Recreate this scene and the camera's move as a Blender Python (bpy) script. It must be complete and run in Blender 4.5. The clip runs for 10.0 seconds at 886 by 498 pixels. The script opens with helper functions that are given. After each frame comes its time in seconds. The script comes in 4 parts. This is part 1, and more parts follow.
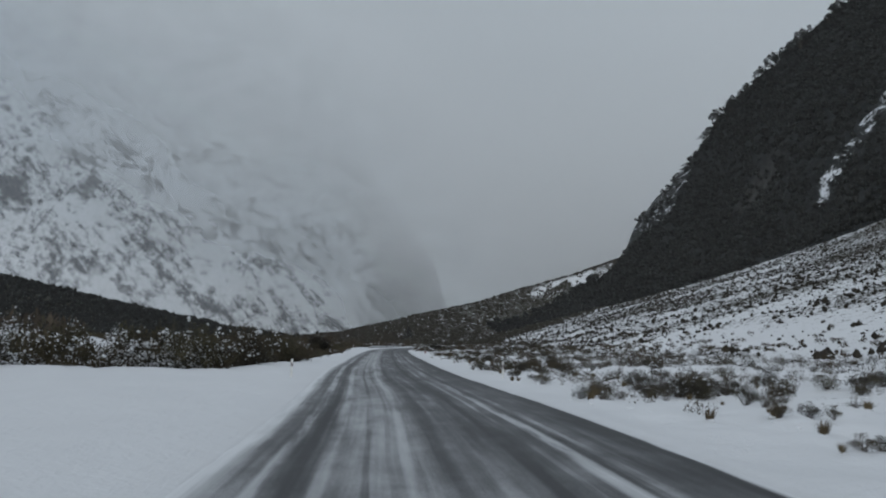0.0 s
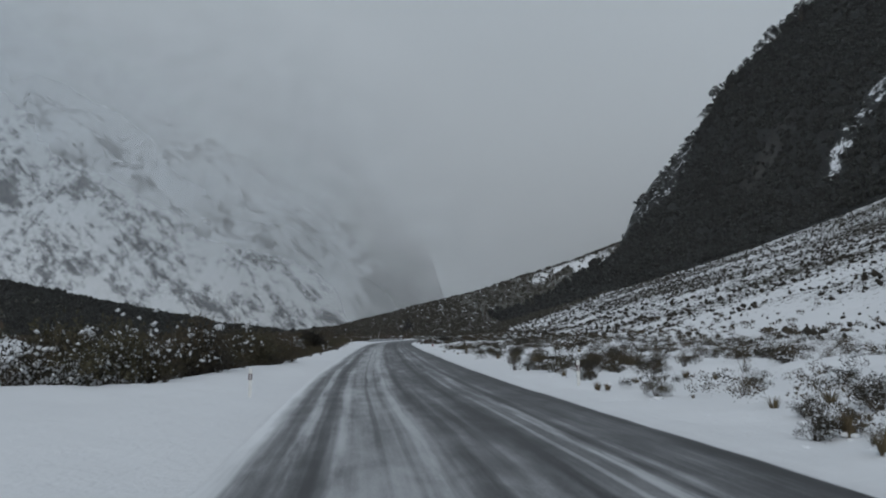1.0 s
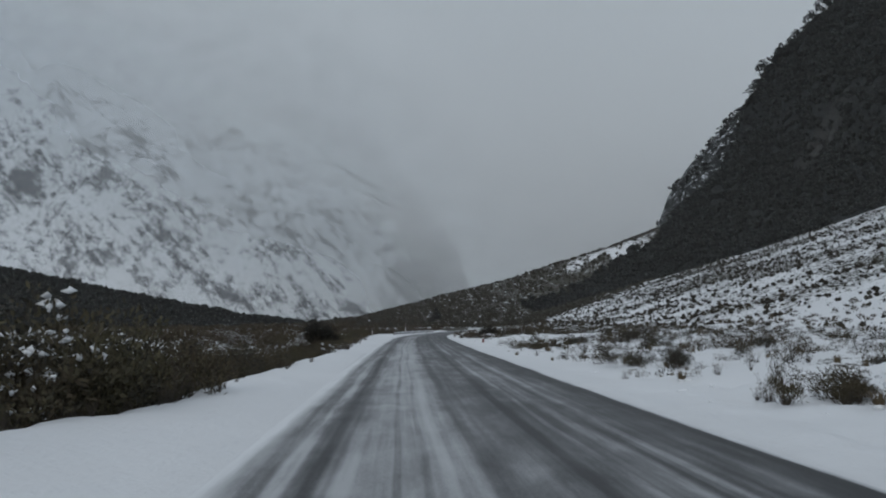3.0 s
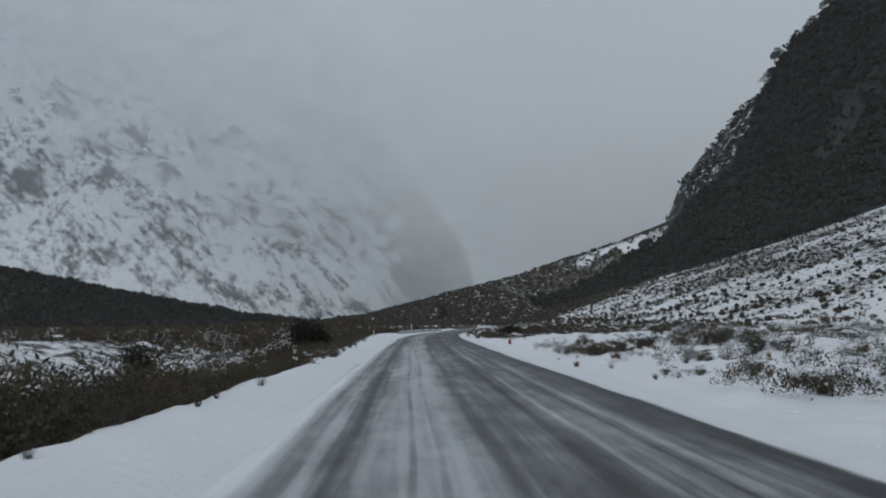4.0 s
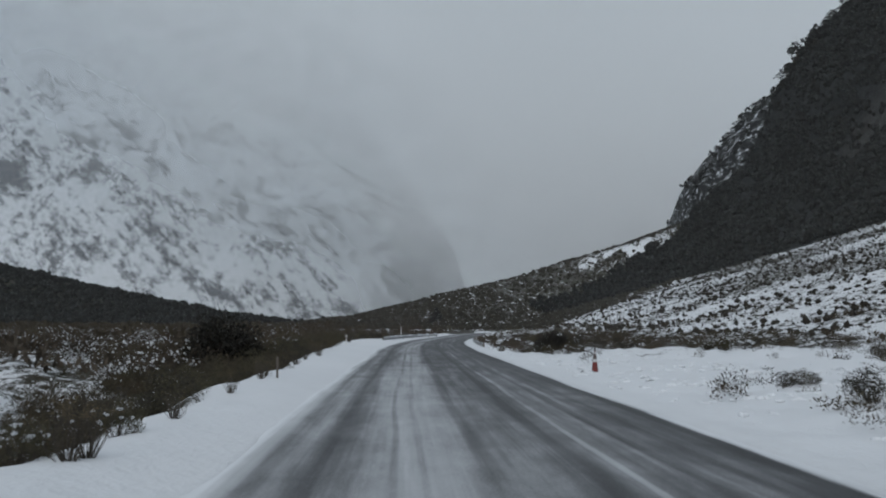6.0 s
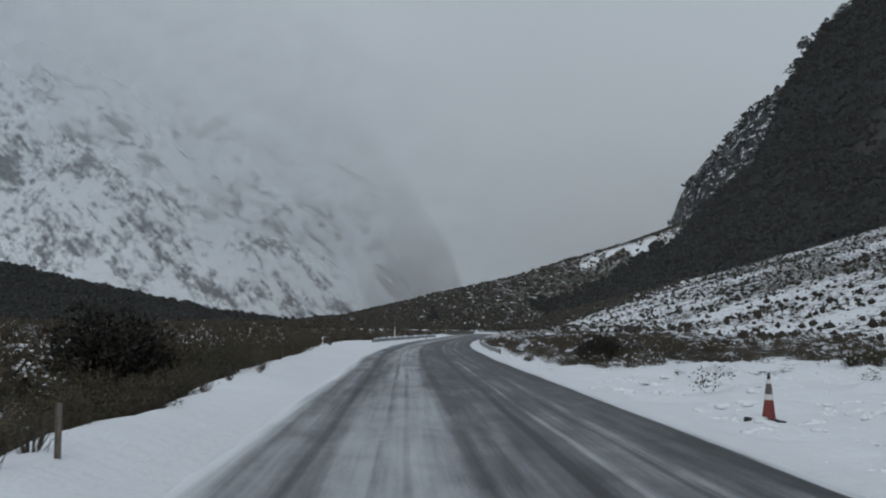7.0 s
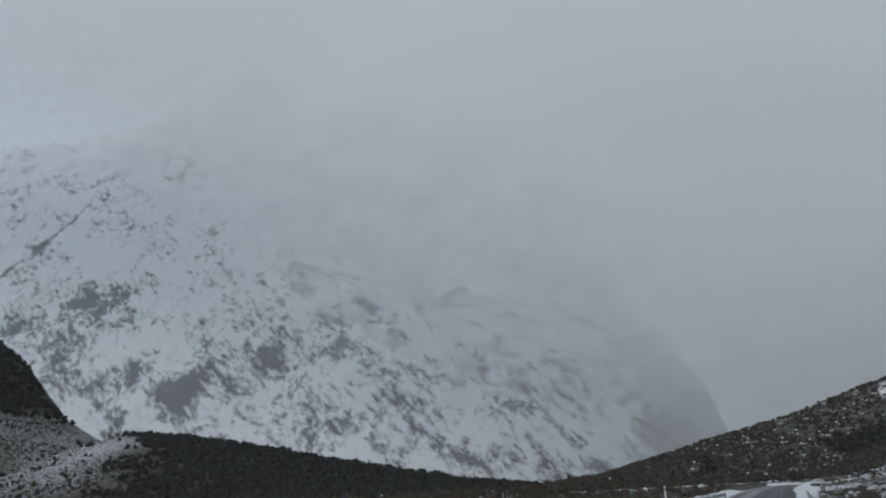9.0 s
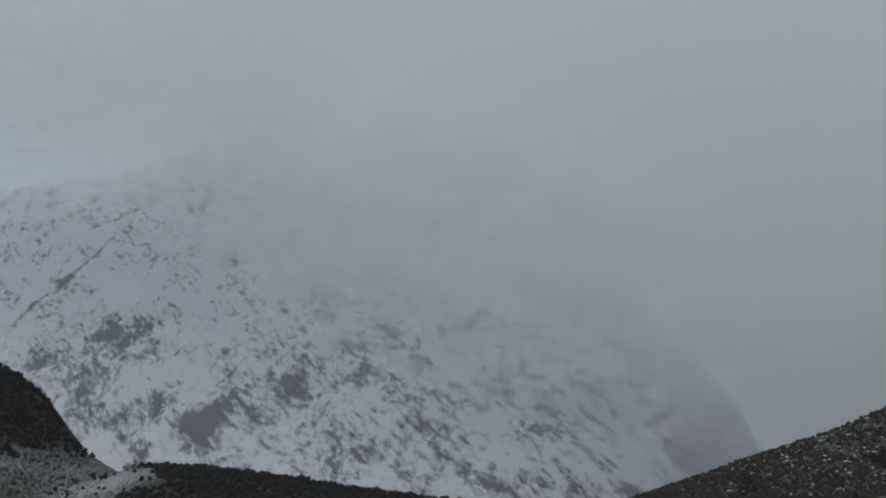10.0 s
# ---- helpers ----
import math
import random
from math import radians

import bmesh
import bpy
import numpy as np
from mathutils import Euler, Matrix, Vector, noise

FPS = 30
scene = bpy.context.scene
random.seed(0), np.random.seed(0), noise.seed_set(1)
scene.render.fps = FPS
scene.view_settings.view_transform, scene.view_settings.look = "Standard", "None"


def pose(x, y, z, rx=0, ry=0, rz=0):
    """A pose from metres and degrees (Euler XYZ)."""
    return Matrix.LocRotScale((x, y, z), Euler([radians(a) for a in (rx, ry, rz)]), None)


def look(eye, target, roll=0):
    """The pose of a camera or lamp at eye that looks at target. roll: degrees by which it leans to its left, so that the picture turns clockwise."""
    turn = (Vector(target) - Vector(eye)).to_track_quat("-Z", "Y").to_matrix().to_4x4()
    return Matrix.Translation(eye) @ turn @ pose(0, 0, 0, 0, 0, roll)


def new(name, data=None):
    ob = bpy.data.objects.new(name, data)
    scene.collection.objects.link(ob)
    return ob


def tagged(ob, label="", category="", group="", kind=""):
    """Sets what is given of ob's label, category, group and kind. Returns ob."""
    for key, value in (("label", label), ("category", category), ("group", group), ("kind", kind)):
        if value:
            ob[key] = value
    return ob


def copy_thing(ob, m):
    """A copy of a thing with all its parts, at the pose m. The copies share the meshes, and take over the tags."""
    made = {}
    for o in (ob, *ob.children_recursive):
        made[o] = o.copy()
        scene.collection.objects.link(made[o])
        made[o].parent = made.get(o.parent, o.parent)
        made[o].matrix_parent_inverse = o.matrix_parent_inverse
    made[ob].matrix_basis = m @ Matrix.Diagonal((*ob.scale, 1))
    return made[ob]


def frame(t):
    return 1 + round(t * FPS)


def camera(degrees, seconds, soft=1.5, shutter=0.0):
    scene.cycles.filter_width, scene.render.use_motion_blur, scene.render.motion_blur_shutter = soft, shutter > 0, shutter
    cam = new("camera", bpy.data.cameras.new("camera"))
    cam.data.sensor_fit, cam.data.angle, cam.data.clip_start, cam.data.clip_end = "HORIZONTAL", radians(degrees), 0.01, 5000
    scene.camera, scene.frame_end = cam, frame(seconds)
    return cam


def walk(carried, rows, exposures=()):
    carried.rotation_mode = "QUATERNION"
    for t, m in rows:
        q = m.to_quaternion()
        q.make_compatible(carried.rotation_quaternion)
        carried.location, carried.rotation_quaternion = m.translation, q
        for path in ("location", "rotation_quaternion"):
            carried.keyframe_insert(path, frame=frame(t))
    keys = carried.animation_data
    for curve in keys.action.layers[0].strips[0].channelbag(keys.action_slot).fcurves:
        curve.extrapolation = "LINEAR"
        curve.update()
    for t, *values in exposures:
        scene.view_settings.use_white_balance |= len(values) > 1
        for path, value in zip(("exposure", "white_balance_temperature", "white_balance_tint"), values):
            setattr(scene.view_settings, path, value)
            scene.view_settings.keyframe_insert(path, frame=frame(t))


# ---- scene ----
# ------------------------------------------------------------------ camera
cam = camera(54.8, 10.0, soft=2.0, shutter=0.08)
PATH = [
    (0, (1.284, 1.864, 1.790), (1.409, 3.848, 2.007), 1.49),
    (0.5, (1.035, 9.294, 1.800), (1.167, 11.280, 1.995), -0.11),
    (1, (0.818, 16.742, 1.810), (0.954, 18.728, 2.006), -0.31),
    (1.5, (0.657, 24.236, 1.800), (0.744, 26.224, 1.997), -0.01),
    (2, (0.458, 31.743, 1.800), (0.549, 33.730, 2.006), -0.81),
    (2.5, (0.296, 39.283, 1.800), (0.380, 41.273, 1.980), -0.21),
    (4, (-0.156, 62.124, 1.790), (-0.086, 64.115, 1.961), -0.61),
    (4.5, (-0.113, 69.800, 1.770), (-0.049, 71.793, 1.928), -0.01),
    (5, (-0.213, 77.557, 1.750), (-0.154, 79.549, 1.922), 0.99),
    (5.5, (-0.286, 85.326, 1.750), (-0.201, 87.316, 1.930), 0.39),
    (7, (-0.150, 108.765, 1.750), (-0.049, 110.754, 1.930), 1.09),
    (7.5, (-0.057, 116.615, 1.780), (-0.089, 118.600, 2.018), 0.18),
    (8, (0.035, 124.574, 1.820), (-0.180, 126.536, 2.144), -1.92),
    (8.5, (-0.120, 132.737, 1.850), (-0.498, 134.653, 2.280), -2.81),
    (9, (-0.498, 140.955, 1.880), (-0.938, 142.827, 2.428), -2.92),
    (9.5, (-0.870, 149.181, 1.900), (-1.376, 151.028, 2.476), -3.51),
    (10, (-1.218, 157.420, 1.900), (-1.702, 159.263, 2.508), -3.93),
]
EXPOSURES = [(0, 0.25), (2.5, 0.25), (4, 0.33), (4.5, 0.39), (5.5, 0.39), (7.5, 0.4), (8, 0.41), (8.5, 0.42), (9, 0.27), (9.5, 0.11), (10, -0.01)]
walk(cam, [(t, look(e, g, r)) for t, e, g, r in PATH], EXPOSURES)

# ------------------------------------------------------------------ light
SUN_ELEV, SUN_ROT = radians(36), radians(200)
world = bpy.data.worlds.new("overcast_sky")
scene.world = world
world.use_nodes = True
wn, wl = world.node_tree.nodes, world.node_tree.links
wn.clear()
w_out = wn.new("ShaderNodeOutputWorld")
w_bg = wn.new("ShaderNodeBackground")
w_sky = wn.new("ShaderNodeTexSky")
w_sky.sky_type, w_sky.sun_disc = "NISHITA", False
w_sky.sun_elevation, w_sky.sun_rotation = SUN_ELEV, SUN_ROT
w_tc = wn.new("ShaderNodeTexCoord")
w_sep = wn.new("ShaderNodeSeparateXYZ")
w_noise = wn.new("ShaderNodeTexNoise")
w_noise.inputs["Scale"].default_value = 1.6
w_noise.inputs["Detail"].default_value = 4
w_ramp = wn.new("ShaderNodeValToRGB")
w_el = w_ramp.color_ramp.elements
w_el[0].position, w_el[0].color = 0.0, (2.75, 3.32, 3.92, 1)
w_el[1].position, w_el[1].color = 0.75, (3.2, 3.7, 4.25, 1)
w_mid = w_el.new(0.3)
w_mid.color = (3.7, 4.36, 5.0, 1)
w_add = wn.new("ShaderNodeMath")
w_add.operation = "MULTIPLY_ADD"
w_add.inputs[1].default_value = 0.22
w_sub = wn.new("ShaderNodeMath")
w_sub.operation = "ADD"
w_sub.inputs[1].default_value = -0.11
w_mix = wn.new("ShaderNodeMixRGB")
w_mix.inputs[0].default_value = 0.94
w_bg.inputs["Strength"].default_value = 0.1
wl.new(w_tc.outputs["Generated"], w_sep.inputs[0])
wl.new(w_tc.outputs["Generated"], w_noise.inputs["Vector"])
wl.new(w_noise.outputs["Fac"], w_add.inputs[0])
wl.new(w_sep.outputs["Z"], w_add.inputs[2])
wl.new(w_add.outputs[0], w_sub.inputs[0])
wl.new(w_sub.outputs[0], w_ramp.inputs[0])
wl.new(w_sky.outputs[0], w_mix.inputs[1])
wl.new(w_ramp.outputs[0], w_mix.inputs[2])
wl.new(w_mix.outputs[0], w_bg.inputs["Color"])
wl.new(w_bg.outputs[0], w_out.inputs[0])

sun_data = bpy.data.lights.new("sun", "SUN")
sun_data.energy, sun_data.angle, sun_data.color = 0.68, radians(50), (1.0, 0.985, 0.97)
sun = new("sun", sun_data)
sun.matrix_world = look((0, 0, 50), (0 - math.sin(SUN_ROT) * 10, 0 - math.cos(SUN_ROT) * 10, 50 - 10 * math.tan(SUN_ELEV)))


# ------------------------------------------------------------------ materials
class Mat:
    """A node material with short ways to wire it."""

    def __init__(self, name):
        self.m = bpy.data.materials.new(name)
        self.m.use_nodes = True
        self.n, self.l = self.m.node_tree.nodes, self.m.node_tree.links
        self.n.clear()
        self.out = self.n.new("ShaderNodeOutputMaterial")

    def put(self, socket, value):
        if isinstance(value, bpy.types.NodeSocket):
            self.l.new(value, socket)
        elif value is not None:
            socket.default_value = value

    def coords(self, scale=(1, 1, 1), turn=(0, 0, 0), uv=False):
        tc, mp = self.n.new("ShaderNodeTexCoord"), self.n.new("ShaderNodeMapping")
        self.l.new(tc.outputs["UV" if uv else "Object"], mp.inputs[0])
        mp.inputs["Scale"].default_value, mp.inputs["Rotation"].default_value = scale, turn
        return mp.outputs[0]

    def noise(self, vec, scale, detail=4.0, rough=0.55, distort=0.0):
        t = self.n.new("ShaderNodeTexNoise")
        self.l.new(vec, t.inputs["Vector"])
        t.inputs["Scale"].default_value, t.inputs["Detail"].default_value = scale, detail
        t.inputs["Roughness"].default_value, t.inputs["Distortion"].default_value = rough, distort
        return t.outputs["Fac"]

    def math(self, op, a, b=None, c=None):
        t = self.n.new("ShaderNodeMath")
        t.operation = op
        for s, v in zip(t.inputs, (a, b, c)):
            self.put(s, v)
        return t.outputs[0]

    def span(self, v, lo, hi, a=0.0, b=1.0):
        t = self.n.new("ShaderNodeMapRange")
        t.interpolation_type = "SMOOTHSTEP"
        for s, w in zip(t.inputs, (v, lo, hi, a, b)):
            self.put(s, w)
        return t.outputs[0]

    def mix(self, f, a, b):
        t = self.n.new("ShaderNodeMixRGB")
        for s, v in zip(t.inputs, (f, a, b)):
            self.put(s, v if not isinstance(v, tuple) else (*v, 1)[:4])
        return t.outputs[0]

    def attr(self, name):
        t = self.n.new("ShaderNodeAttribute")
        t.attribute_name = name
        return t.outputs["Fac"]

    def island(self):
        return self.n.new("ShaderNodeNewGeometry").outputs["Random Per Island"]

    def bump(self, h, strength, distance):
        t = self.n.new("ShaderNodeBump")
        self.l.new(h, t.inputs["Height"])
        t.inputs["Strength"].default_value, t.inputs["Distance"].default_value = strength, distance
        return t.outputs[0]

    def done(self, color, rough=0.8, normal=None, metal=0.0, spec=0.3):
        p = self.n.new("ShaderNodeBsdfPrincipled")
        self.put(p.inputs["Base Color"], (*color, 1)[:4] if isinstance(color, tuple) else color)
        self.put(p.inputs["Roughness"], rough)
        self.put(p.inputs["Metallic"], metal)
        self.put(p.inputs["Specular IOR Level"], spec)
        if normal is not None:
            self.l.new(normal, p.inputs["Normal"])
        self.l.new(p.outputs[0], self.out.inputs[0])
        return self.m


def ground_material():
    k = Mat("snowy_ground")
    c = k.coords()
    big, mid, fine = k.noise(c, 0.12, 4), k.noise(c, 0.9, 5, 0.65), k.noise(c, 7.0, 4, 0.7)
    patch = k.math("ADD", k.math("MULTIPLY", mid, 0.65), k.math("MULTIPLY", fine, 0.35))
    limit = k.math("MULTIPLY_ADD", k.attr("heath"), 0.44, 0.26)
    f = k.span(k.math("SUBTRACT", limit, patch), -0.035, 0.035)
    snow = k.mix(big, (0.62, 0.634, 0.652), (0.70, 0.713, 0.728))
    heath = k.mix(fine, (0.018, 0.017, 0.013), (0.056, 0.047, 0.033))
    heath = k.mix(k.span(big, 0.4, 0.65), heath, (0.036, 0.036, 0.023))
    grit = k.math("MULTIPLY", k.math("MULTIPLY", k.attr("grit"), mid), 0.55)
    snow = k.mix(grit, snow, (0.20, 0.195, 0.19))
    h = k.math("ADD", k.math("MULTIPLY", mid, 0.6), k.math("MULTIPLY", fine, 0.25))
    return k.done(k.mix(f, snow, heath), 0.75, k.bump(k.math("ADD", h, k.math("MULTIPLY", k.noise(c, 3.0, 3, 0.6), 0.25)), 0.45, 0.25))


def road_material():
    k = Mat("snow_streaked_asphalt")
    uv = k.coords(uv=True)
    sep = k.n.new("ShaderNodeSeparateXYZ")
    k.l.new(uv, sep.inputs[0])
    wob = k.noise(k.coords((0.2, 0.03, 1), uv=True), 1.0, 3)
    ragged = k.noise(k.coords((0.8, 0.07, 1), uv=True), 1.0, 4, 0.6)
    u = k.math("MULTIPLY_ADD", k.math("SUBTRACT", wob, 0.5), 0.6, k.math("MULTIPLY_ADD", k.math("SUBTRACT", ragged, 0.5), 0.6, sep.outputs[0]))
    ramp = k.n.new("ShaderNodeValToRGB")
    ramp.color_ramp.interpolation = "EASE"
    k.l.new(k.math("DIVIDE", u, 8.0), ramp.inputs[0])
    el = ramp.color_ramp.elements
    # broad film of snow left on the asphalt, left edge to right edge
    stops = ((0.00, 1.0), (0.040, 0.93), (0.075, 0.62), (0.105, 0.36), (0.13, 0.33), (0.165, 0.24), (0.21, 0.28), (0.24, 0.40), (0.275, 0.47), (0.365, 0.49),
             (0.40, 0.44), (0.44, 0.30), (0.52, 0.27), (0.60, 0.26), (0.68, 0.31), (0.76, 0.28), (0.85, 0.27), (0.905, 0.18), (0.94, 0.04), (0.962, 0.85), (1.0, 1.0))
    el[0].position, el[0].color = stops[0][0], (stops[0][1],) * 3 + (1,)
    el[1].position, el[1].color = stops[-1][0], (stops[-1][1],) * 3 + (1,)
    for p, v in stops[1:-1]:
        el.new(p).color = (v, v, v, 1)
    s = ramp.outputs[0]
    # narrow ridges of snow squeezed up between the wheel tracks
    film = k.noise(k.coords((1, 0.08, 1), uv=True), 0.9, 4, 0.55, 0.2)
    wisp = k.noise(k.coords((1, 0.06, 1), uv=True), 2.2, 4, 0.6)
    blotch = k.noise(k.coords((1, 0.36, 1), uv=True), 1.3, 5, 0.62, 0.3)
    streak = k.noise(k.coords((1, 0.014, 1), uv=True), 4.6, 3, 0.6)
    drift = k.noise(k.coords((0.3, 0.05, 1), uv=True), 1.0, 2)
    for centre, width, amount, y0, y1 in ((1.16, 0.13, 0.34, 40.0, 120.0), (1.84, 0.12, 0.20, 30.0, 90.0), (3.04, 0.10, 0.22, 20.0, 120.0),
                                          (4.20, 0.12, 0.12, 20.0, 60.0), (5.66, 0.16, 0.44, 25.0, 75.0), (0.72, 0.13, -0.14, 0.0, 900.0), (1.50, 0.10, -0.14, 0.0, 900.0),
                                          (2.42, 0.06, -0.16, 0.0, 900.0), (2.78, 0.06, -0.12, 0.0, 900.0), (3.62, 0.14, -0.13, 0.0, 900.0), (4.75, 0.12, -0.16, 0.0, 900.0), (5.2, 0.07, 0.16, 60.0, 900.0), (6.15, 0.10, 0.14, 70.0, 900.0), (5.9, 0.06, -0.12, 0.0, 900.0), (6.6, 0.14, -0.08, 0.0, 900.0)):
        d = k.math("ABSOLUTE", k.math("SUBTRACT", k.math("MULTIPLY_ADD", k.math("SUBTRACT", drift, 0.5), 0.45, sep.outputs[0]), centre))
        line = k.math("MULTIPLY", k.span(d, width * 0.35, width * 1.3, amount, 0.0), k.span(sep.outputs[1], y0, y1, 1.0, 0.15))
        s = k.math("ADD", s, k.math("MULTIPLY", line, k.span(wisp, 0.32, 0.62, 0.25, 1.15)))
    thin = k.noise(k.coords((1, 0.012, 1), uv=True), 11.0, 3, 0.55)
    fine = k.noise(uv, 22.0, 3, 0.7)
    for layer, amount in ((film, 0.46), (blotch, 0.46), (wisp, 0.34), (streak, 0.20), (thin, 0.20), (fine, 0.26)):
        s = k.math("ADD", s, k.math("MULTIPLY", k.math("SUBTRACT", layer, 0.5), amount))
    # more of the left lane is filmed over further up the valley
    s = k.math("ADD", s, k.math("MULTIPLY", k.span(sep.outputs[1], 25.0, 95.0, 0.02, 0.07), k.span(sep.outputs[0], 4.8, 2.8)))
    s = k.math("ADD", s, k.math("MULTIPLY", k.span(sep.outputs[1], 50.0, 85.0, 0.0, 0.05), k.span(sep.outputs[1], 112.0, 140.0, 1.0, -0.9)))
    grain = k.noise(uv, 70.0, 2, 0.6)
    s = k.math("ADD", s, k.math("MULTIPLY", k.math("SUBTRACT", grain, 0.5), 0.22))
    f = k.span(s, 0.10, 0.78)
    stone = k.mix(fine, (0.036, 0.037, 0.039), (0.070, 0.072, 0.075))
    color = k.mix(k.span(s, 0.72, 1.1, 0.0, 0.8), k.mix(f, stone, (0.405, 0.418, 0.43)), (0.62, 0.635, 0.65))
    verge = k.math("MULTIPLY_ADD", k.math("SUBTRACT", wisp, 0.5), 0.7, k.math("MULTIPLY_ADD", k.math("SUBTRACT", streak, 0.5), 0.5, ramp.outputs[0]))
    color = k.mix(k.span(verge, 0.55, 1.05, 0.0, 0.85), color, (0.69, 0.705, 0.72))
    rough = k.span(f, 0.0, 0.5, 0.62, 0.85)
    h = k.math("ADD", k.math("MULTIPLY", fine, 0.3), f)
    return k.done(color, rough, k.bump(h, 0.3, 0.02), spec=0.16)


def mountain_material(name, rock_a, rock_b, amount, stretch, size):
    k = Mat(name)
    turned, squeeze = k.coords((1, 1, 1), (0, radians(-46), 0)), k.n.new("ShaderNodeMapping")
    k.l.new(turned, squeeze.inputs[0])
    squeeze.inputs["Scale"].default_value = stretch
    a = squeeze.outputs[0]
    big, mid = k.noise(a, 0.006 * size, 7, 0.62), k.noise(a, 0.026 * size, 6, 0.7)
    fine = k.noise(k.coords(), 0.25 * size, 4, 0.65)
    v = k.math("ADD", k.math("MULTIPLY", big, 0.38), k.math("MULTIPLY", mid, 0.47))
    v = k.math("ADD", v, k.math("MULTIPLY", k.noise(k.coords((1, 0.3, 1)), 0.03 * size, 5, 0.66), 0.15))
    geo = k.n.new("ShaderNodeNewGeometry")
    sep = k.n.new("ShaderNodeSeparateXYZ")
    k.l.new(geo.outputs["Normal"], sep.inputs[0])
    v = k.math("SUBTRACT", v, k.math("MULTIPLY", sep.outputs["Z"], 0.10))
    v = k.math("ADD", v, k.math("MULTIPLY", k.attr("bare"), 0.15))
    high = k.n.new("ShaderNodeSeparateXYZ")
    k.l.new(k.coords(), high.inputs[0])
    v = k.math("SUBTRACT", v, k.span(high.outputs["Z"], 250.0, 700.0, 0.0, 0.03))
    f = k.span(v, amount - 0.045, amount + 0.075)
    rock = k.mix(fine, rock_a, rock_b)
    return k.done(k.mix(f, k.mix(big, (0.68, 0.71, 0.74), (0.77, 0.79, 0.81)), rock), 0.9, k.bump(mid, 0.6, 6.0))


def cliff_material():
    k = Mat("wooded_dark_rock")
    c = k.coords()
    big, mid, fine = k.noise(c, 0.03, 5, 0.6), k.noise(c, 0.16, 5, 0.65), k.noise(c, 0.8, 4, 0.7)
    col = k.mix(mid, (0.012, 0.013, 0.013), (0.020, 0.022, 0.021))
    bare = k.span(k.math("MULTIPLY_ADD", k.math("SUBTRACT", mid, 0.5), 0.7, k.attr("bare")), 0.3, 0.75)
    col = k.mix(bare, col, k.mix(k.span(fine, 0.3, 0.7), (0.018, 0.018, 0.017), (0.050, 0.048, 0.046)))
    sn = k.span(k.math("MULTIPLY_ADD", k.math("ADD", k.math("MULTIPLY", mid, 0.6), k.math("MULTIPLY", fine, 0.4)), 1.0, k.math("MULTIPLY", k.attr("snowy"), 0.5)), 0.74, 0.8)
    return k.done(k.mix(sn, col, (0.72, 0.74, 0.77)), 0.9, k.bump(mid, 0.8, 2.5))


def leaf_material(name, a, b, c3, rough=0.7):
    k = Mat(name)
    big = k.noise(k.coords(), 0.25, 3)
    col = k.mix(k.island(), a, b)
    info = k.n.new("ShaderNodeObjectInfo")
    col = k.mix(k.math("MULTIPLY", info.outputs["Random"], 0.6), col, c3)
    col = k.mix(k.span(big, 0.4, 0.65, 0, 0.6), col, c3)
    return k.done(col, rough, spec=0.2)


def plain_material(name, a, b, scale, rough=0.6, metal=0.0, bump=0.2, dist=0.01):
    k = Mat(name)
    n1 = k.noise(k.coords(), scale, 5, 0.6)
    n2 = k.noise(k.coords(), scale * 7, 3, 0.6)
    f = k.math("ADD", k.math("MULTIPLY", n1, 0.6), k.math("MULTIPLY", n2, 0.4))
    return k.done(k.mix(k.span(f, 0.3, 0.7), a, b), rough, k.bump(n2, bump, dist), metal)


def haze_sheet_material(name, lo, hi, thin, thick, size, seed, torn=240.0):
    """Cloud and haze imitated on a see-through sheet: denser higher up, torn by noise."""
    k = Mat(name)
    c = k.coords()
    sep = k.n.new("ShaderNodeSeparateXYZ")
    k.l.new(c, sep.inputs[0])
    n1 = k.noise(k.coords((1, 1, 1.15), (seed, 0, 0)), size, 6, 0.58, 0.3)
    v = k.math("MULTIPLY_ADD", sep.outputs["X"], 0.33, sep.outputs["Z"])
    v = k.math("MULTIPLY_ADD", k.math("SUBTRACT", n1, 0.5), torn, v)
    # opacity shifted along x so the mountain fades right from the camera
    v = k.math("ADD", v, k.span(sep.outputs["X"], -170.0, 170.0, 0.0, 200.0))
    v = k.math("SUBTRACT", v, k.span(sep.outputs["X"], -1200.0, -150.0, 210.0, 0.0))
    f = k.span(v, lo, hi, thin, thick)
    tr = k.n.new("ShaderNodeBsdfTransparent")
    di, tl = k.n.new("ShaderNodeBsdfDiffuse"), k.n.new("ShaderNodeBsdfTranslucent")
    # the sky's dimmer right side is put into the sheet's colour
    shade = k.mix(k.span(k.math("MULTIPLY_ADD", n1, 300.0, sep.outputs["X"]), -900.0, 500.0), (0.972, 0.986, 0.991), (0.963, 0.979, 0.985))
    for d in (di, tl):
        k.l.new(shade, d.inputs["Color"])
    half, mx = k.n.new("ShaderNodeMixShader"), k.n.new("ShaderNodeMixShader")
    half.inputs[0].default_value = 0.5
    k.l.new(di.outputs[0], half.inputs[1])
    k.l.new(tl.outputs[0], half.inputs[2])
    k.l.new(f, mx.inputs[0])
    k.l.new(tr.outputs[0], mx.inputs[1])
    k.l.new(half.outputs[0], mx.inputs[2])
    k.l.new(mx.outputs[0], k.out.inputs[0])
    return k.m


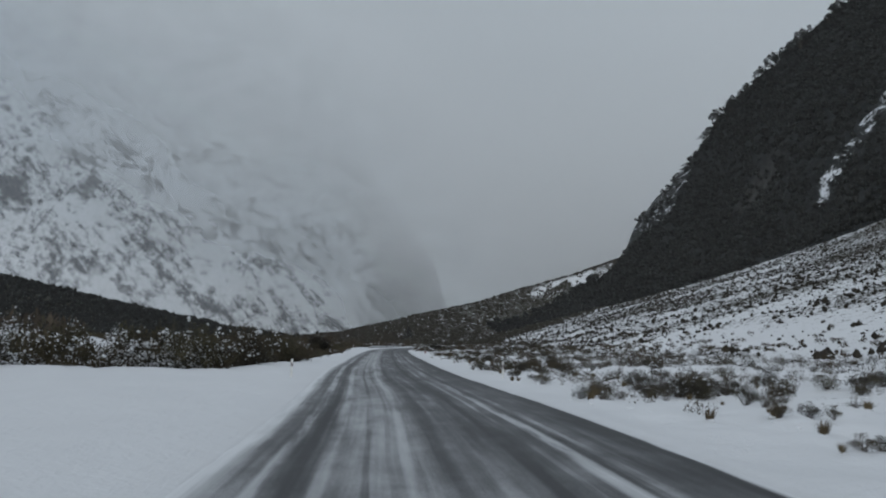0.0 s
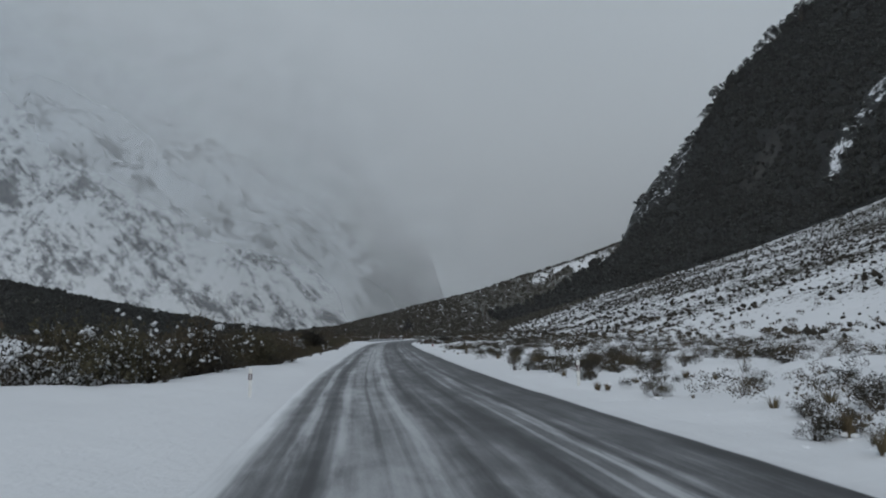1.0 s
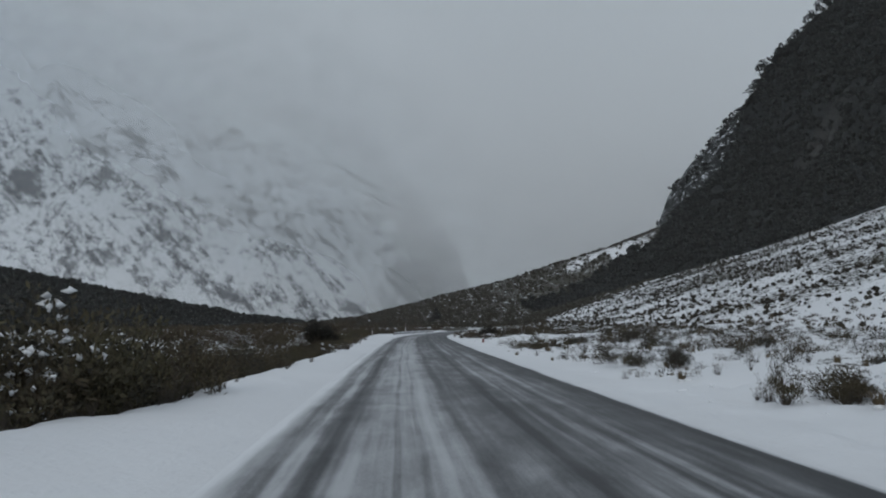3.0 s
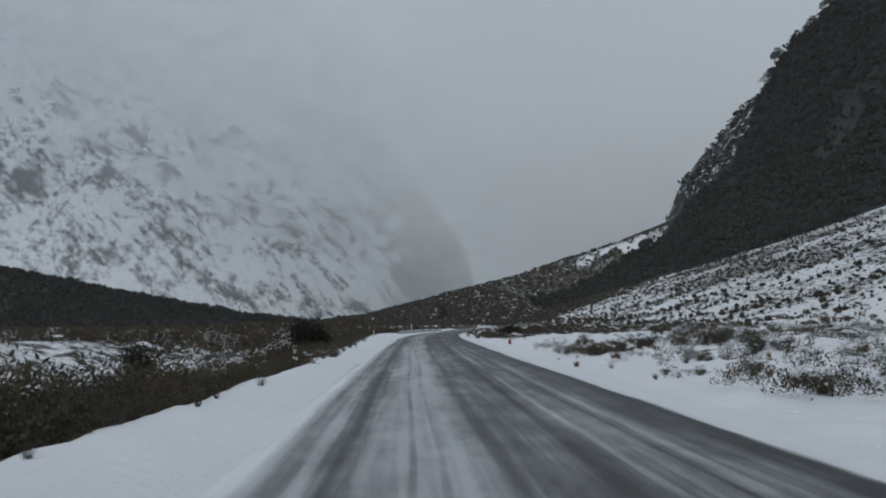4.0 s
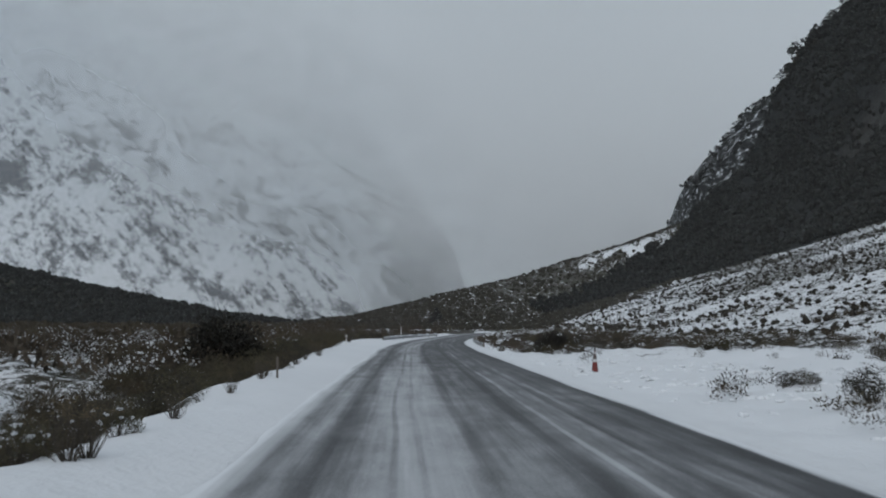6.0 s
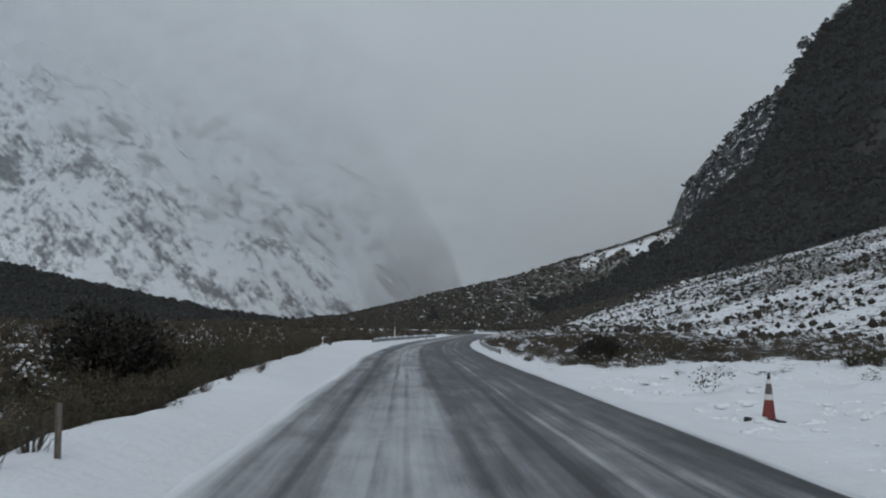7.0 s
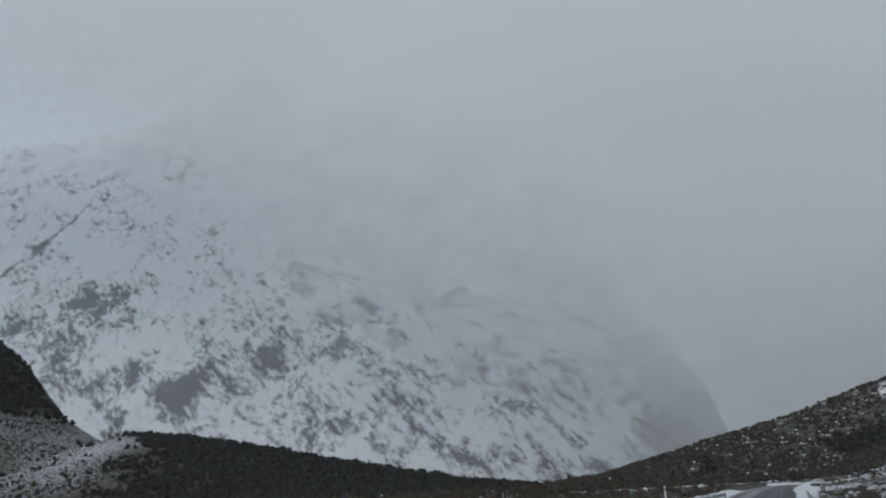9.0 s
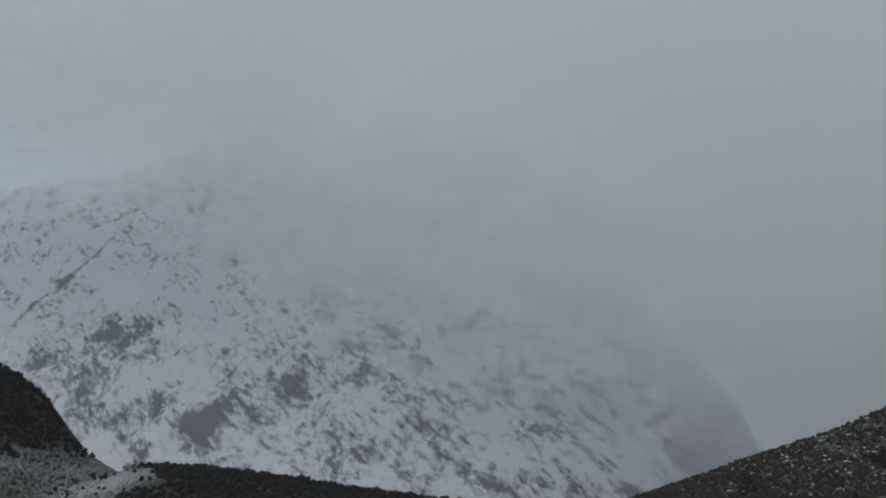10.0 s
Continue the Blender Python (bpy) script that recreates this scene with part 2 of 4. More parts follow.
M_GROUND, M_ROAD = ground_material(), road_material()
M_MOUNTAIN = mountain_material("snowy_mountainside", (0.045, 0.050, 0.058), (0.10, 0.110, 0.126), 0.452, (0.36, 0.4, 1.0), 2.7)
M_CLIFF = cliff_material()
M_SCRUB = leaf_material("olive_scrub_leaves", (0.028, 0.027, 0.016), (0.086, 0.077, 0.043), (0.064, 0.046, 0.032))
M_DARKLEAF = leaf_material("dark_shrub_leaves", (0.018, 0.018, 0.014), (0.060, 0.056, 0.040), (0.036, 0.030, 0.024))
M_DEEPLEAF = leaf_material("blackish_shrub_leaves", (0.010, 0.011, 0.009), (0.032, 0.030, 0.023), (0.020, 0.017, 0.014))
M_HEATHER = leaf_material("brown_heath_scrub", (0.038, 0.029, 0.022), (0.092, 0.070, 0.052), (0.060, 0.050, 0.036))
M_HILL = leaf_material("grey_brown_hill_scrub", (0.026, 0.025, 0.019), (0.066, 0.059, 0.043), (0.05, 0.044, 0.034))
M_TUSSOCK = leaf_material("dry_tussock_blades", (0.08, 0.064, 0.036), (0.19, 0.15, 0.085), (0.10, 0.075, 0.05))
M_FOREST = leaf_material("dark_beech_forest", (0.015, 0.017, 0.016), (0.029, 0.032, 0.029), (0.022, 0.022, 0.020))
M_TWIG = plain_material("bare_twigs", (0.03, 0.025, 0.02), (0.09, 0.075, 0.06), 6.0, 0.85)
M_SNOW = plain_material("settled_snow", (0.66, 0.68, 0.70), (0.75, 0.765, 0.78), 3.0, 0.7, 0.0, 0.4, 0.03)
M_WATER = plain_material("dark_stream_water", (0.012, 0.014, 0.014), (0.025, 0.026, 0.024), 0.8, 0.12, 0.0, 0.15, 0.05)
M_ORANGE = plain_material("dark_orange_plastic", (0.12, 0.024, 0.022), (0.19, 0.040, 0.034), 5.0, 0.5)
M_BAND = plain_material("grimy_reflective_band", (0.45, 0.45, 0.45), (0.62, 0.62, 0.61), 9.0, 0.4)
M_GRIME = plain_material("sooty_road_grime", (0.055, 0.045, 0.043), (0.13, 0.10, 0.095), 9.0, 0.7)
M_RUBBER = plain_material("black_rubber", (0.015, 0.015, 0.016), (0.035, 0.035, 0.035), 8.0, 0.8)
M_POST = plain_material("white_post_plastic", (0.62, 0.62, 0.60), (0.76, 0.76, 0.74), 6.0, 0.5)
M_RED = plain_material("dull_red_reflector", (0.045, 0.014, 0.016), (0.09, 0.022, 0.024), 12.0, 0.35)
M_STEEL = plain_material("galvanised_steel", (0.20, 0.21, 0.215), (0.34, 0.35, 0.355), 4.0, 0.5, 0.6)
M_TIMBER = plain_material("weathered_timber", (0.10, 0.085, 0.07), (0.2, 0.175, 0.15), 7.0, 0.85)
M_CLOUD_CARD_A = haze_sheet_material("cloud_card_far", -40.0, 540.0, 0.13, 0.97, 0.0026, 0.3, 300.0)
M_CLOUD_CARD_B = haze_sheet_material("cloud_card_near", -20.0, 580.0, 0.11, 0.95, 0.0040, 1.1, 260.0)
M_HAZE_VEIL = haze_sheet_material("thin_haze_veil", 9000.0, 9500.0, 0.012, 0.02, 0.0023, 0.7)


# ------------------------------------------------------------------ builders
def mesh_of(name, verts, faces, material, smooth=False):
    me = bpy.data.meshes.new(name)
    me.from_pydata(verts, [], faces)
    me.materials.append(material)
    if smooth:
        me.shade_smooth()
    me.update()
    return me


def part(name, bm, material, parent, label=""):
    """One bmesh as one mesh object under a thing or a part."""
    me = bpy.data.meshes.new(name)
    bm.to_mesh(me)
    bm.free()
    me.materials.append(material)
    ob = new(name, me)
    ob.parent = parent
    return tagged(ob, label)


def part_mesh(name, me, parent, label=""):
    ob = new(name, me)
    ob.parent = parent
    return tagged(ob, label)


def thing(name, m, label, category, group=""):
    ob = new(name)
    ob.matrix_basis = m
    return tagged(ob, label, category, group)


def box(bm, x0, x1, y0, y1, z0, z1, bevel=0.0):
    vs = bmesh.ops.create_cube(bm, size=1.0)["verts"]
    bmesh.ops.scale(bm, vec=(x1 - x0, y1 - y0, z1 - z0), verts=vs)
    bmesh.ops.translate(bm, vec=((x0 + x1) / 2, (y0 + y1) / 2, (z0 + z1) / 2), verts=vs)
    if bevel:
        es = list({e for v in vs for e in v.link_edges})
        bmesh.ops.bevel(bm, geom=es, offset=bevel, segments=2, affect="EDGES", profile=0.5)


def cone_ring(bm, z0, r0, z1, r1, n=20, caps=True):
    a = [bm.verts.new((r0 * math.cos(6.28318 * i / n), r0 * math.sin(6.28318 * i / n), z0)) for i in range(n)]
    b = [bm.verts.new((r1 * math.cos(6.28318 * i / n), r1 * math.sin(6.28318 * i / n), z1)) for i in range(n)]
    for i in range(n):
        bm.faces.new((a[i], a[(i + 1) % n], b[(i + 1) % n], b[i]))
    if caps:
        bm.faces.new(list(reversed(a)))
        bm.faces.new(b)


def lerp_table(table, v):
    if v <= table[0][0]:
        return table[0][1]
    for (a, p), (b, q) in zip(table, table[1:]):
        if v <= b:
            return p + (q - p) * (v - a) / (b - a)
    return table[-1][1]


def sm(v, a, b):
    t = min(1.0, max(0.0, (v - a) / (b - a)))
    return t * t * (3 - 2 * t)


def fbm(x, y, s, o=4, z=0.0):
    return noise.fractal(Vector((x * s, y * s, z)), 1.0, 2.0, o)


# ------------------------------------------------------------------ the lie of the land
MIDDLE = [(-60, 2.8), (0, 2.72), (20, 2.65), (32, 2.3), (45, 1.72), (55, 1.5), (70, 1.35), (90, 1.26), (120, 1.22), (130, 1.32), (140, 1.45), (150, 1.45), (160, 1.6), (170, 1.95),
          (180, 2.5), (190, 3.2), (200, 4.15), (211, 5.4), (230, 8.1), (270, 13), (320, 21), (400, 36), (3000, 500)]
HALF = [(-60, 3.7), (30, 3.68), (50, 3.6), (90, 3.65), (150, 3.6), (180, 3.5), (215, 3.3), (3000, 3.2)]
BANK = [(-60, -34), (36, -30), (43, -17), (47, -8.1), (55, -6.4), (62, -6.0), (69, -5.0), (74, -5.0), (80, -4.9), (85, -4.75), (88, -4.4), (96, -4.2), (107, -4.35),
        (117, -4.65), (125, -4.4), (137, -4.9), (145, -5.2), (156, -5.0), (180, -6.0), (192, -3.8), (215, 1.2), (260, 6.0), (320, 13), (3000, 480)]
HILL = [(-75, 0), (-29, 5.5), (28, 20), (68, 30), (94, 38.4), (120, 47), (147, 57), (200, 76), (320, 110), (800, 180)]
HILL_TOE = [(-75, 430), (10, 380), (63, 440), (150, 470), (800, 470)]
RIDGE = [(-396, 0), (-382, 30), (-368, 53), (-307, 45), (-217, 25.5), (-128, 8.5), (-64, 0.5), (-30, 0)]
SPUR = [(-945, 290), (-732, 203), (-703, 184), (-683, 166), (-642, 116), (-612, 92), (-570, 71), (-522, 51), (-460, 26), (-400, 0)]


def mid(y):
    return 0.5 * lerp_table(MIDDLE, y) + 0.25 * (lerp_table(MIDDLE, y - 8) + lerp_table(MIDDLE, y + 8))


def bank_x(y):
    return lerp_table(BANK, y) + 0.38 * fbm(7.0, y, 0.3, 4) + 0.3 * fbm(9.0, y, 1.1, 3)


def fan_z(x):
    """Height of the scree fan, steeper towards the bluff."""
    return 0.305 * max(0.0, x - 43) + 0.0012 * max(0.0, min(x, 300) - 120) ** 2


def beside(x, y):
    """Side of the road (sign) and distance out from its edge."""
    if y > 330:
        return x + 60, 99.0
    u = x - mid(y)
    return u, abs(u) - lerp_table(HALF, y)


def ground_z(x, y):
    u, e = beside(x, y)
    near = sm(y, 330, 260)
    z = 0.0
    if e < 0:
        z = -0.10
    else:
        z = (0.075 if u > 0 else 0.09) * sm(e, 0.0, 0.45 if u > 0 else 2.2) - (0.03 if u > 0 else 0.012) + 0.014 * fbm(x, y, 1.3, 3) * sm(e, 0.0, 0.3) + 0.04 * sm(e, 0.5, 3.0) + ((0.20 if u > 0 else 0.06) * fbm(x, y, 0.6, 4) + (0.05 if u > 0 else 0.02) * fbm(x, y, 1.5, 2)) * sm(e, 0.2, 1.5)
    if u < 0 and e > 0:
        d = bank_x(y) - x
        z += (0.05 + 0.16 * fbm(3.0, y, 0.13, 3)) * sm(d, -2.2, -0.5) * near
        z -= near * (1.15 * sm(d, -0.15, 2.6) + 1.0 * sm(d, 6.0, 8.0) * sm(d, 12.5, 10.5) * sm(y, 84, 104) * sm(y, 137, 128))
        z += near * sm(d, 2.0, 7.0) * (0.55 * fbm(x, y, 0.09, 3) + 0.3 * fbm(x, y, 0.5, 3)) + near * sm(y, 150, 122) * (1.55 + 0.8 * sm(y, 84, 70) + 0.9 * fbm(x, y, 0.06, 3)) * sm(d, 4.5 + 8.5 * sm(y, 80, 92) * sm(y, 140, 130), 20.0)
    if u > 0 and e > 0:
        z += sm(e, 2.0, 7.0) * (0.32 * fbm(x + 9, y, 0.16, 3) + 0.16 * fbm(x, y, 0.7, 3) + 0.12)
        z += 0.45 * sm(e, 4.0, 16.0)
    if x > 25:
        fan = fan_z(x)
        soft = 14 * math.log(1 + math.exp(min(30, (fan - 4) / 4))) / 3.5 if fan < 25 else fan
        z += max(fan, min(soft, fan + 1.5)) * sm(x, 25, 50) + 0.35 * fbm(x, y, 0.07, 4) * sm(x, 30, 60)
    if y > 350 and x > -80:
        toe = lerp_table(HILL_TOE, x)
        f = min(1.0, max(0.0, (y - toe) / (550 - toe)))
        h = lerp_table(HILL, x) * f + 1.3 * fbm(x, y, 0.04, 4) * f
        z = max(z, h)
    if y > 440 and x < -30:
        h = lerp_table(RIDGE, x) * sm(y, 455, 700) * sm(y, 1000, 760) + 1.5 * fbm(x, y, 0.03, 3) * sm(y, 455, 600)
        z = max(z, h)
        h = lerp_table(SPUR, x) * sm(y, 600, 900) * sm(y, 1150, 940) + 5.0 * fbm(x, y, 0.02, 4) * sm(x, -400, -480)
        z = max(z, h)
    return z


def crest_snow(x, y):
    """A thin broken band of snow just below the crest of the hill."""
    return sm(x, 88, 98) * sm(x, 150, 128) * gauss(y, 0, 541 + 3 * fbm(x, 0, 0.1, 3), 0, 7, 1) * sm(fbm(x, y, 0.09, 3), -0.3, 0.05)


def glade(x, y):
    """Open snowy patches in the scrub of the valley floor, 0 to 1."""
    return sm(fbm(x + 200, 0.6 * y, 0.075, 3), 0.05, 0.22) * sm(y, 112, 124) * sm(y, 420, 330)


def heath_at(x, y):
    """How much dark heath shows through the snow, 0 to 1."""
    u, e = beside(x, y)
    if e < 0:
        return 0.0
    h = 0.0
    if u < 0:
        d = bank_x(y) - x
        h = ((0.66 - 0.26 * sm(y, 86, 76)) * sm(d, -0.1, 1.0) + (0.06 + 0.2 * fbm(x, y, 0.05, 3)) * sm(d, 1.0, 5.0) * sm(y, 120, 150) - 0.12 * sm(d, 4.0, 7.0) * sm(d, 34.0, 22.0)) * sm(y, 500, 300)
        h -= 0.4 * glade(x, y) * sm(d, 5.0, 8.0)
        if y > 280:
            h = max(h, 0.85 - 0.20 * sm(x, -230, -330) * sm(y, 640, 560))
        if y > 440 and x < -280:
            h -= 0.3 * gauss(x, y, -345, 640, 28, 60)
        if x < -380:
            h = 0.67 + 0.1 * fbm(x, y, 0.012, 3) + 0.35 * sm(ground_z(x, y), 95, 120)
    else:
        h = (0.5 + 0.16 * sm(y, 145, 152)) * sm(e, 3.5 - 1.0 * sm(y, 145, 152), 9.0 - 4.0 * sm(y, 145, 152)) * (0.55 + 0.5 * fbm(x, y, 0.05, 3) + 0.3 * sm(y, 145, 152))
        if x > 38:
            h = 0.45 + 0.10 * sm(x, 62, 95) + 0.24 * fbm(x, y, 0.03, 3) - 0.2 * sm(x, 30, 38) * sm(y, 190, 120) * sm(x, 60, 47)
        if y > 300 and x < 66 + (y - 400) * 0.5:
            h = max(h, 0.74 * sm(y, 300, 380))
        h *= 1 - 0.95 * crest_snow(x, y)
    return max(0.0, min(1.0, h))


def steps(parts):
    out = [parts[0][0]]
    for a, b, n in parts:
        out += [a + (b - a) * (i + 1) / n for i in range(n)]
    return out


def ground():
    us = steps([(-2600, -900, 12), (-900, -300, 64), (-300, -90, 30), (-90, -30, 40), (-30, -12, 30), (-12, -4.2, 30), (-4.2, -2.8, 10),
                (-2.8, 2.8, 4), (2.8, 4.4, 12), (4.4, 14, 26), (14, 40, 30), (40, 120, 34), (120, 320, 26), (320, 900, 15), (900, 2600, 8)])
    ys = steps([(-60, 0, 20), (0, 240, 400), (240, 420, 70), (420, 720, 80), (720, 1100, 56), (1100, 2000, 20), (2000, 4500, 12)])
    verts, heath, grit = [], [], []
    for y in ys:
        m = mid(min(y, 330))
        for u in us:
            x = u + m
            verts.append((x, y, ground_z(x, y)))
            heath.append(heath_at(x, y))
            u1, e = beside(x, y)
            grit.append((0.6 * sm(e, 0.35, 0.0) + 0.2 * sm(e, 1.7, 0.2)) if e > 0 and u1 > 0 else 0.26 * sm(e, 1.3, -0.2))
    n = len(us)
    faces = [(j * n + i, j * n + i + 1, (j + 1) * n + i + 1, (j + 1) * n + i) for j in range(len(ys) - 1) for i in range(n - 1)]
    me = mesh_of("ground", verts, faces, M_GROUND, True)
    for key, vals in (("heath", heath), ("grit", grit)):
        a = me.attributes.new(key, "FLOAT", "POINT")
        a.data.foreach_set("value", vals)
    return tagged(new("ground", me), "snow-covered valley floor with dark heath showing through", "ground", kind="structure")


def road():
    us = steps([(-1.1, 1.1, 28)])
    ys = steps([(-60, 0, 30), (0, 240, 240), (240, 420, 60)])
    verts, uvs = [], []
    for y in ys:
        m, h = mid(y), lerp_table(HALF, y)
        for s in us:
            x = m + s * h
            verts.append((x, y, 0.035 * (1 - s * s) - 0.25 * max(0.0, abs(s) - 1.0)))
            uvs.append(((s + 1.1) / 2.2 * 8.0, y))
    n = len(us)
    faces = [(j * n + i, j * n + i + 1, (j + 1) * n + i + 1, (j + 1) * n + i) for j in range(len(ys) - 1) for i in range(n - 1)]
    me = mesh_of("road", verts, faces, M_ROAD, True)
    layer = me.uv_layers.new(name="UVMap")
    for loop in me.loops:
        layer.data[loop.index].uv = uvs[loop.vertex_index]
    return tagged(new("road", me), "two-lane asphalt road with wheel tracks in thin packed snow", "road", kind="structure")


def height_sheet(name, xs, ys, fn, extra, material, label, category):
    verts = [(x, y, fn(x, y)) for y in ys for x in xs]
    n = len(xs)
    faces = [(j * n + i, j * n + i + 1, (j + 1) * n + i + 1, (j + 1) * n + i) for j in range(len(ys) - 1) for i in range(n - 1)]
    me = mesh_of(name, verts, faces, material, True)
    for key, g in extra.items():
        me.attributes.new(key, "FLOAT", "POINT").data.foreach_set("value", [g(*v) for v in verts])
    return tagged(new(name, me), label, category, kind="structure")


# the snowy mountain across the valley
EDGE = [(-1200, 1500), (-400, 980), (-194, 648), (-92, 449), (25, 275), (118, 95), (180, -40), (400, -60)]


def mountain_z(x, y):
    a = (y - 1640) / 0.9
    r = noise.ridged_multi_fractal(Vector((x * 0.0042, y * 0.0042, 0.3)), 0.9, 2.1, 6, 1.0, 2.0)
    a += 34 * (r - 1.0) * sm(y, 1620, 1760) + 60 * fbm(x, y, 0.0021, 3)
    b = lerp_table(EDGE, x + 48 * fbm(x, y, 0.006, 4)) + 38 * fbm(x, y, 0.013, 5)
    return max(-30.0, a if a < b else b - 0.6 * (a - b))


# bare rock faces on the mountainside: x, z, half width, half height, how bare
ROCKS = ((50, 92, 56, 54, 1.1), (-665, 328, 62, 24, 0.75), (-840, 335, 34, 27, 0.6), (-1007, 250, 62, 58, 0.8), (-855, 310, 28, 32, 0.5), (-1460, 535, 115, 62, 0.8),
         (-1620, 485, 85, 55, 0.7), (-1400, 320, 70, 60, 0.6), (-1190, 300, 60, 45, 0.4), (-290, 146, 45, 22, 0.4), (-620, 146, 50, 26, 0.45), (-495, 160, 40, 30, 0.3))

# the wooded bluff beside the fan
CREST = [(40, 2), (100, 20), (128, 36), (144, 50), (162, 70), (187, 92), (199, 114), (205, 132), (226, 163), (258, 194), (307, 236), (400, 305), (520, 360)]
KNOB = [(190, 30), (225, 66), (233, 88), (244, 108), (252, 130), (294, 180), (315, 206), (400, 262), (520, 330)]
FOOT_Y = [(40, 505), (60, 490), (100, 450), (150, 380), (190, 330), (260, 260), (520, 120)]


def bluff_z(x, y):
    toe = lerp_table(FOOT_Y, x) + 6 * fbm(x, y, 0.03, 3)
    z0 = fan_z(x)
    top = lerp_table(CREST, x)
    f = (y - toe) / (550 - toe)
    if f < 0:
        return z0 - 3 + 40 * f
    f = min(1.0, f)
    f = 0.55 * (1 - (1 - f) ** 1.8) + 0.45 * f
    step = 5.5 * fbm(x, y, 0.028, 5) * min(1.0, f * 4) * (1 - 0.5 * sm(y, 500, 550))
    z = z0 + (top - z0) * f + step
    z += (1.3 * fbm(x, y, 0.16, 3, 2.0) + 0.8 * fbm(x, y, 0.42, 2, 5.0)) * min(1.0, f * 6) * (1 - snow_ledge(x, y))
    return z - 0.9 * max(0, y - 550)


def snow_ledge(x, y):
    """Steep ledges on the bluff where snow lies and few trees stand."""
    t = min(1.0, max(0.0, (x - 194) / 52))
    return min(1.0, 1.2 * math.exp(-(((y - 376 - 14 * t) / (7 + 7 * t)) ** 2)) * sm(x, 186, 200) * sm(x, 275, 240))


def knob_z(x, y):
    top = lerp_table(KNOB, x)
    f = sm(y, 560, 860)
    return top * (0.35 + 0.65 * f) + 6.0 * fbm(x, y, 0.03, 5) - 4 - 0.9 * max(0, y - 862)


def gauss(x, y, cx, cy, rx, ry):
    return math.exp(-((x - cx) / rx) ** 2 - ((y - cy) / ry) ** 2)


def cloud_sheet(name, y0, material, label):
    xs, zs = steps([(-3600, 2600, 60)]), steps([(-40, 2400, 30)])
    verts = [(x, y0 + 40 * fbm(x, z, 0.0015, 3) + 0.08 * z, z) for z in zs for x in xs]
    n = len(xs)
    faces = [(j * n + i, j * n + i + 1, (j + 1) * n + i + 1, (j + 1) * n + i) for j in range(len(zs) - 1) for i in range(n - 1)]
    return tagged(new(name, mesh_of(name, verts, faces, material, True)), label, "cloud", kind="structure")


ground()
road()
height_sheet("mountain", steps([(-2700, 330, 300)]), steps([(1590, 2760, 125), (2760, 3600, 30)]), mountain_z,
             {"bare": lambda x, y, z: max(a * gauss(x, z, cx, cz, rx, rz) for cx, cz, rx, rz, a in ROCKS) + 0.75 * gauss(x - 0.075 * (z - 666), 0, -1845, 0, 13, 1) * sm(z, 600, 660) * sm(z, 1080, 1000) + 0.35 * sm(x + 0.5 * (z - 95), 20, 95)},
             M_MOUNTAIN, "steep snow-covered mountainside with grey rock ribs", "mountain")
height_sheet("bluff", steps([(40, 300, 190), (300, 520, 80)]), steps([(110, 300, 80), (300, 640, 210)]), bluff_z,
             {"bare": lambda x, y, z: gauss(x, y, 195, 437, 17, 15), "snowy": lambda x, y, z: 0.49 * snow_ledge(x, y)},
             M_CLIFF, "dark wooded rock bluff with a few snow patches", "cliff")
height_sheet("knob", steps([(190, 520, 90)]), steps([(560, 960, 90)]), knob_z,
             {"bare": lambda x, y, z: 0.35, "snowy": lambda x, y, z: 0.41}, M_CLIFF, "rocky shoulder dusted with snow behind the bluff", "cliff")
# two see-through sheets imitate the cloud over the mountain by their opacity
cloud_sheet("cloud_sheet_back", 1500, M_CLOUD_CARD_A, "see-through sheet standing in for low cloud over the mountain top")
cloud_sheet("cloud_sheet_front", 1260, M_CLOUD_CARD_B, "see-through sheet standing in for mist before the mountain")


def haze_veil(name, y0):
    verts = [(x, y0 + 6 * fbm(x, z, 0.01, 3), z) for z in steps([(-30, 900, 10)]) for x in steps([(-900, 900, 40)])]
    faces = [(j * 41 + i, j * 41 + i + 1, (j + 1) * 41 + i + 1, (j + 1) * 41 + i) for j in range(10) for i in range(40)]
    return tagged(new(name, mesh_of(name, verts, faces, M_HAZE_VEIL, True)), "thin see-through sheet that lifts the far darks like haze", "mist", kind="structure")


# nearly clear pale sheets added to lift the darks behind them, as haze would
haze_veil("mist", 235)
haze_veil("haze_beyond", 345)


# ------------------------------------------------------------------ plants
def mesh_np(name, v, f, material):
    """A mesh from arrays of vertices and four-sided faces."""
    me = bpy.data.meshes.new(name)
    me.vertices.add(len(v))
    me.vertices.foreach_set("co", v.astype(np.float32).ravel())
    me.loops.add(f.size)
    me.loops.foreach_set("vertex_index", f.astype(np.int32).ravel())
    me.polygons.add(len(f))
    me.polygons.foreach_set("loop_start", np.arange(0, f.size, f.shape[1], dtype=np.int32))
    me.materials.append(material)
    me.update(calc_edges=True)
    me.validate()
    if material is M_SNOW:
        me.shade_smooth()
    return me


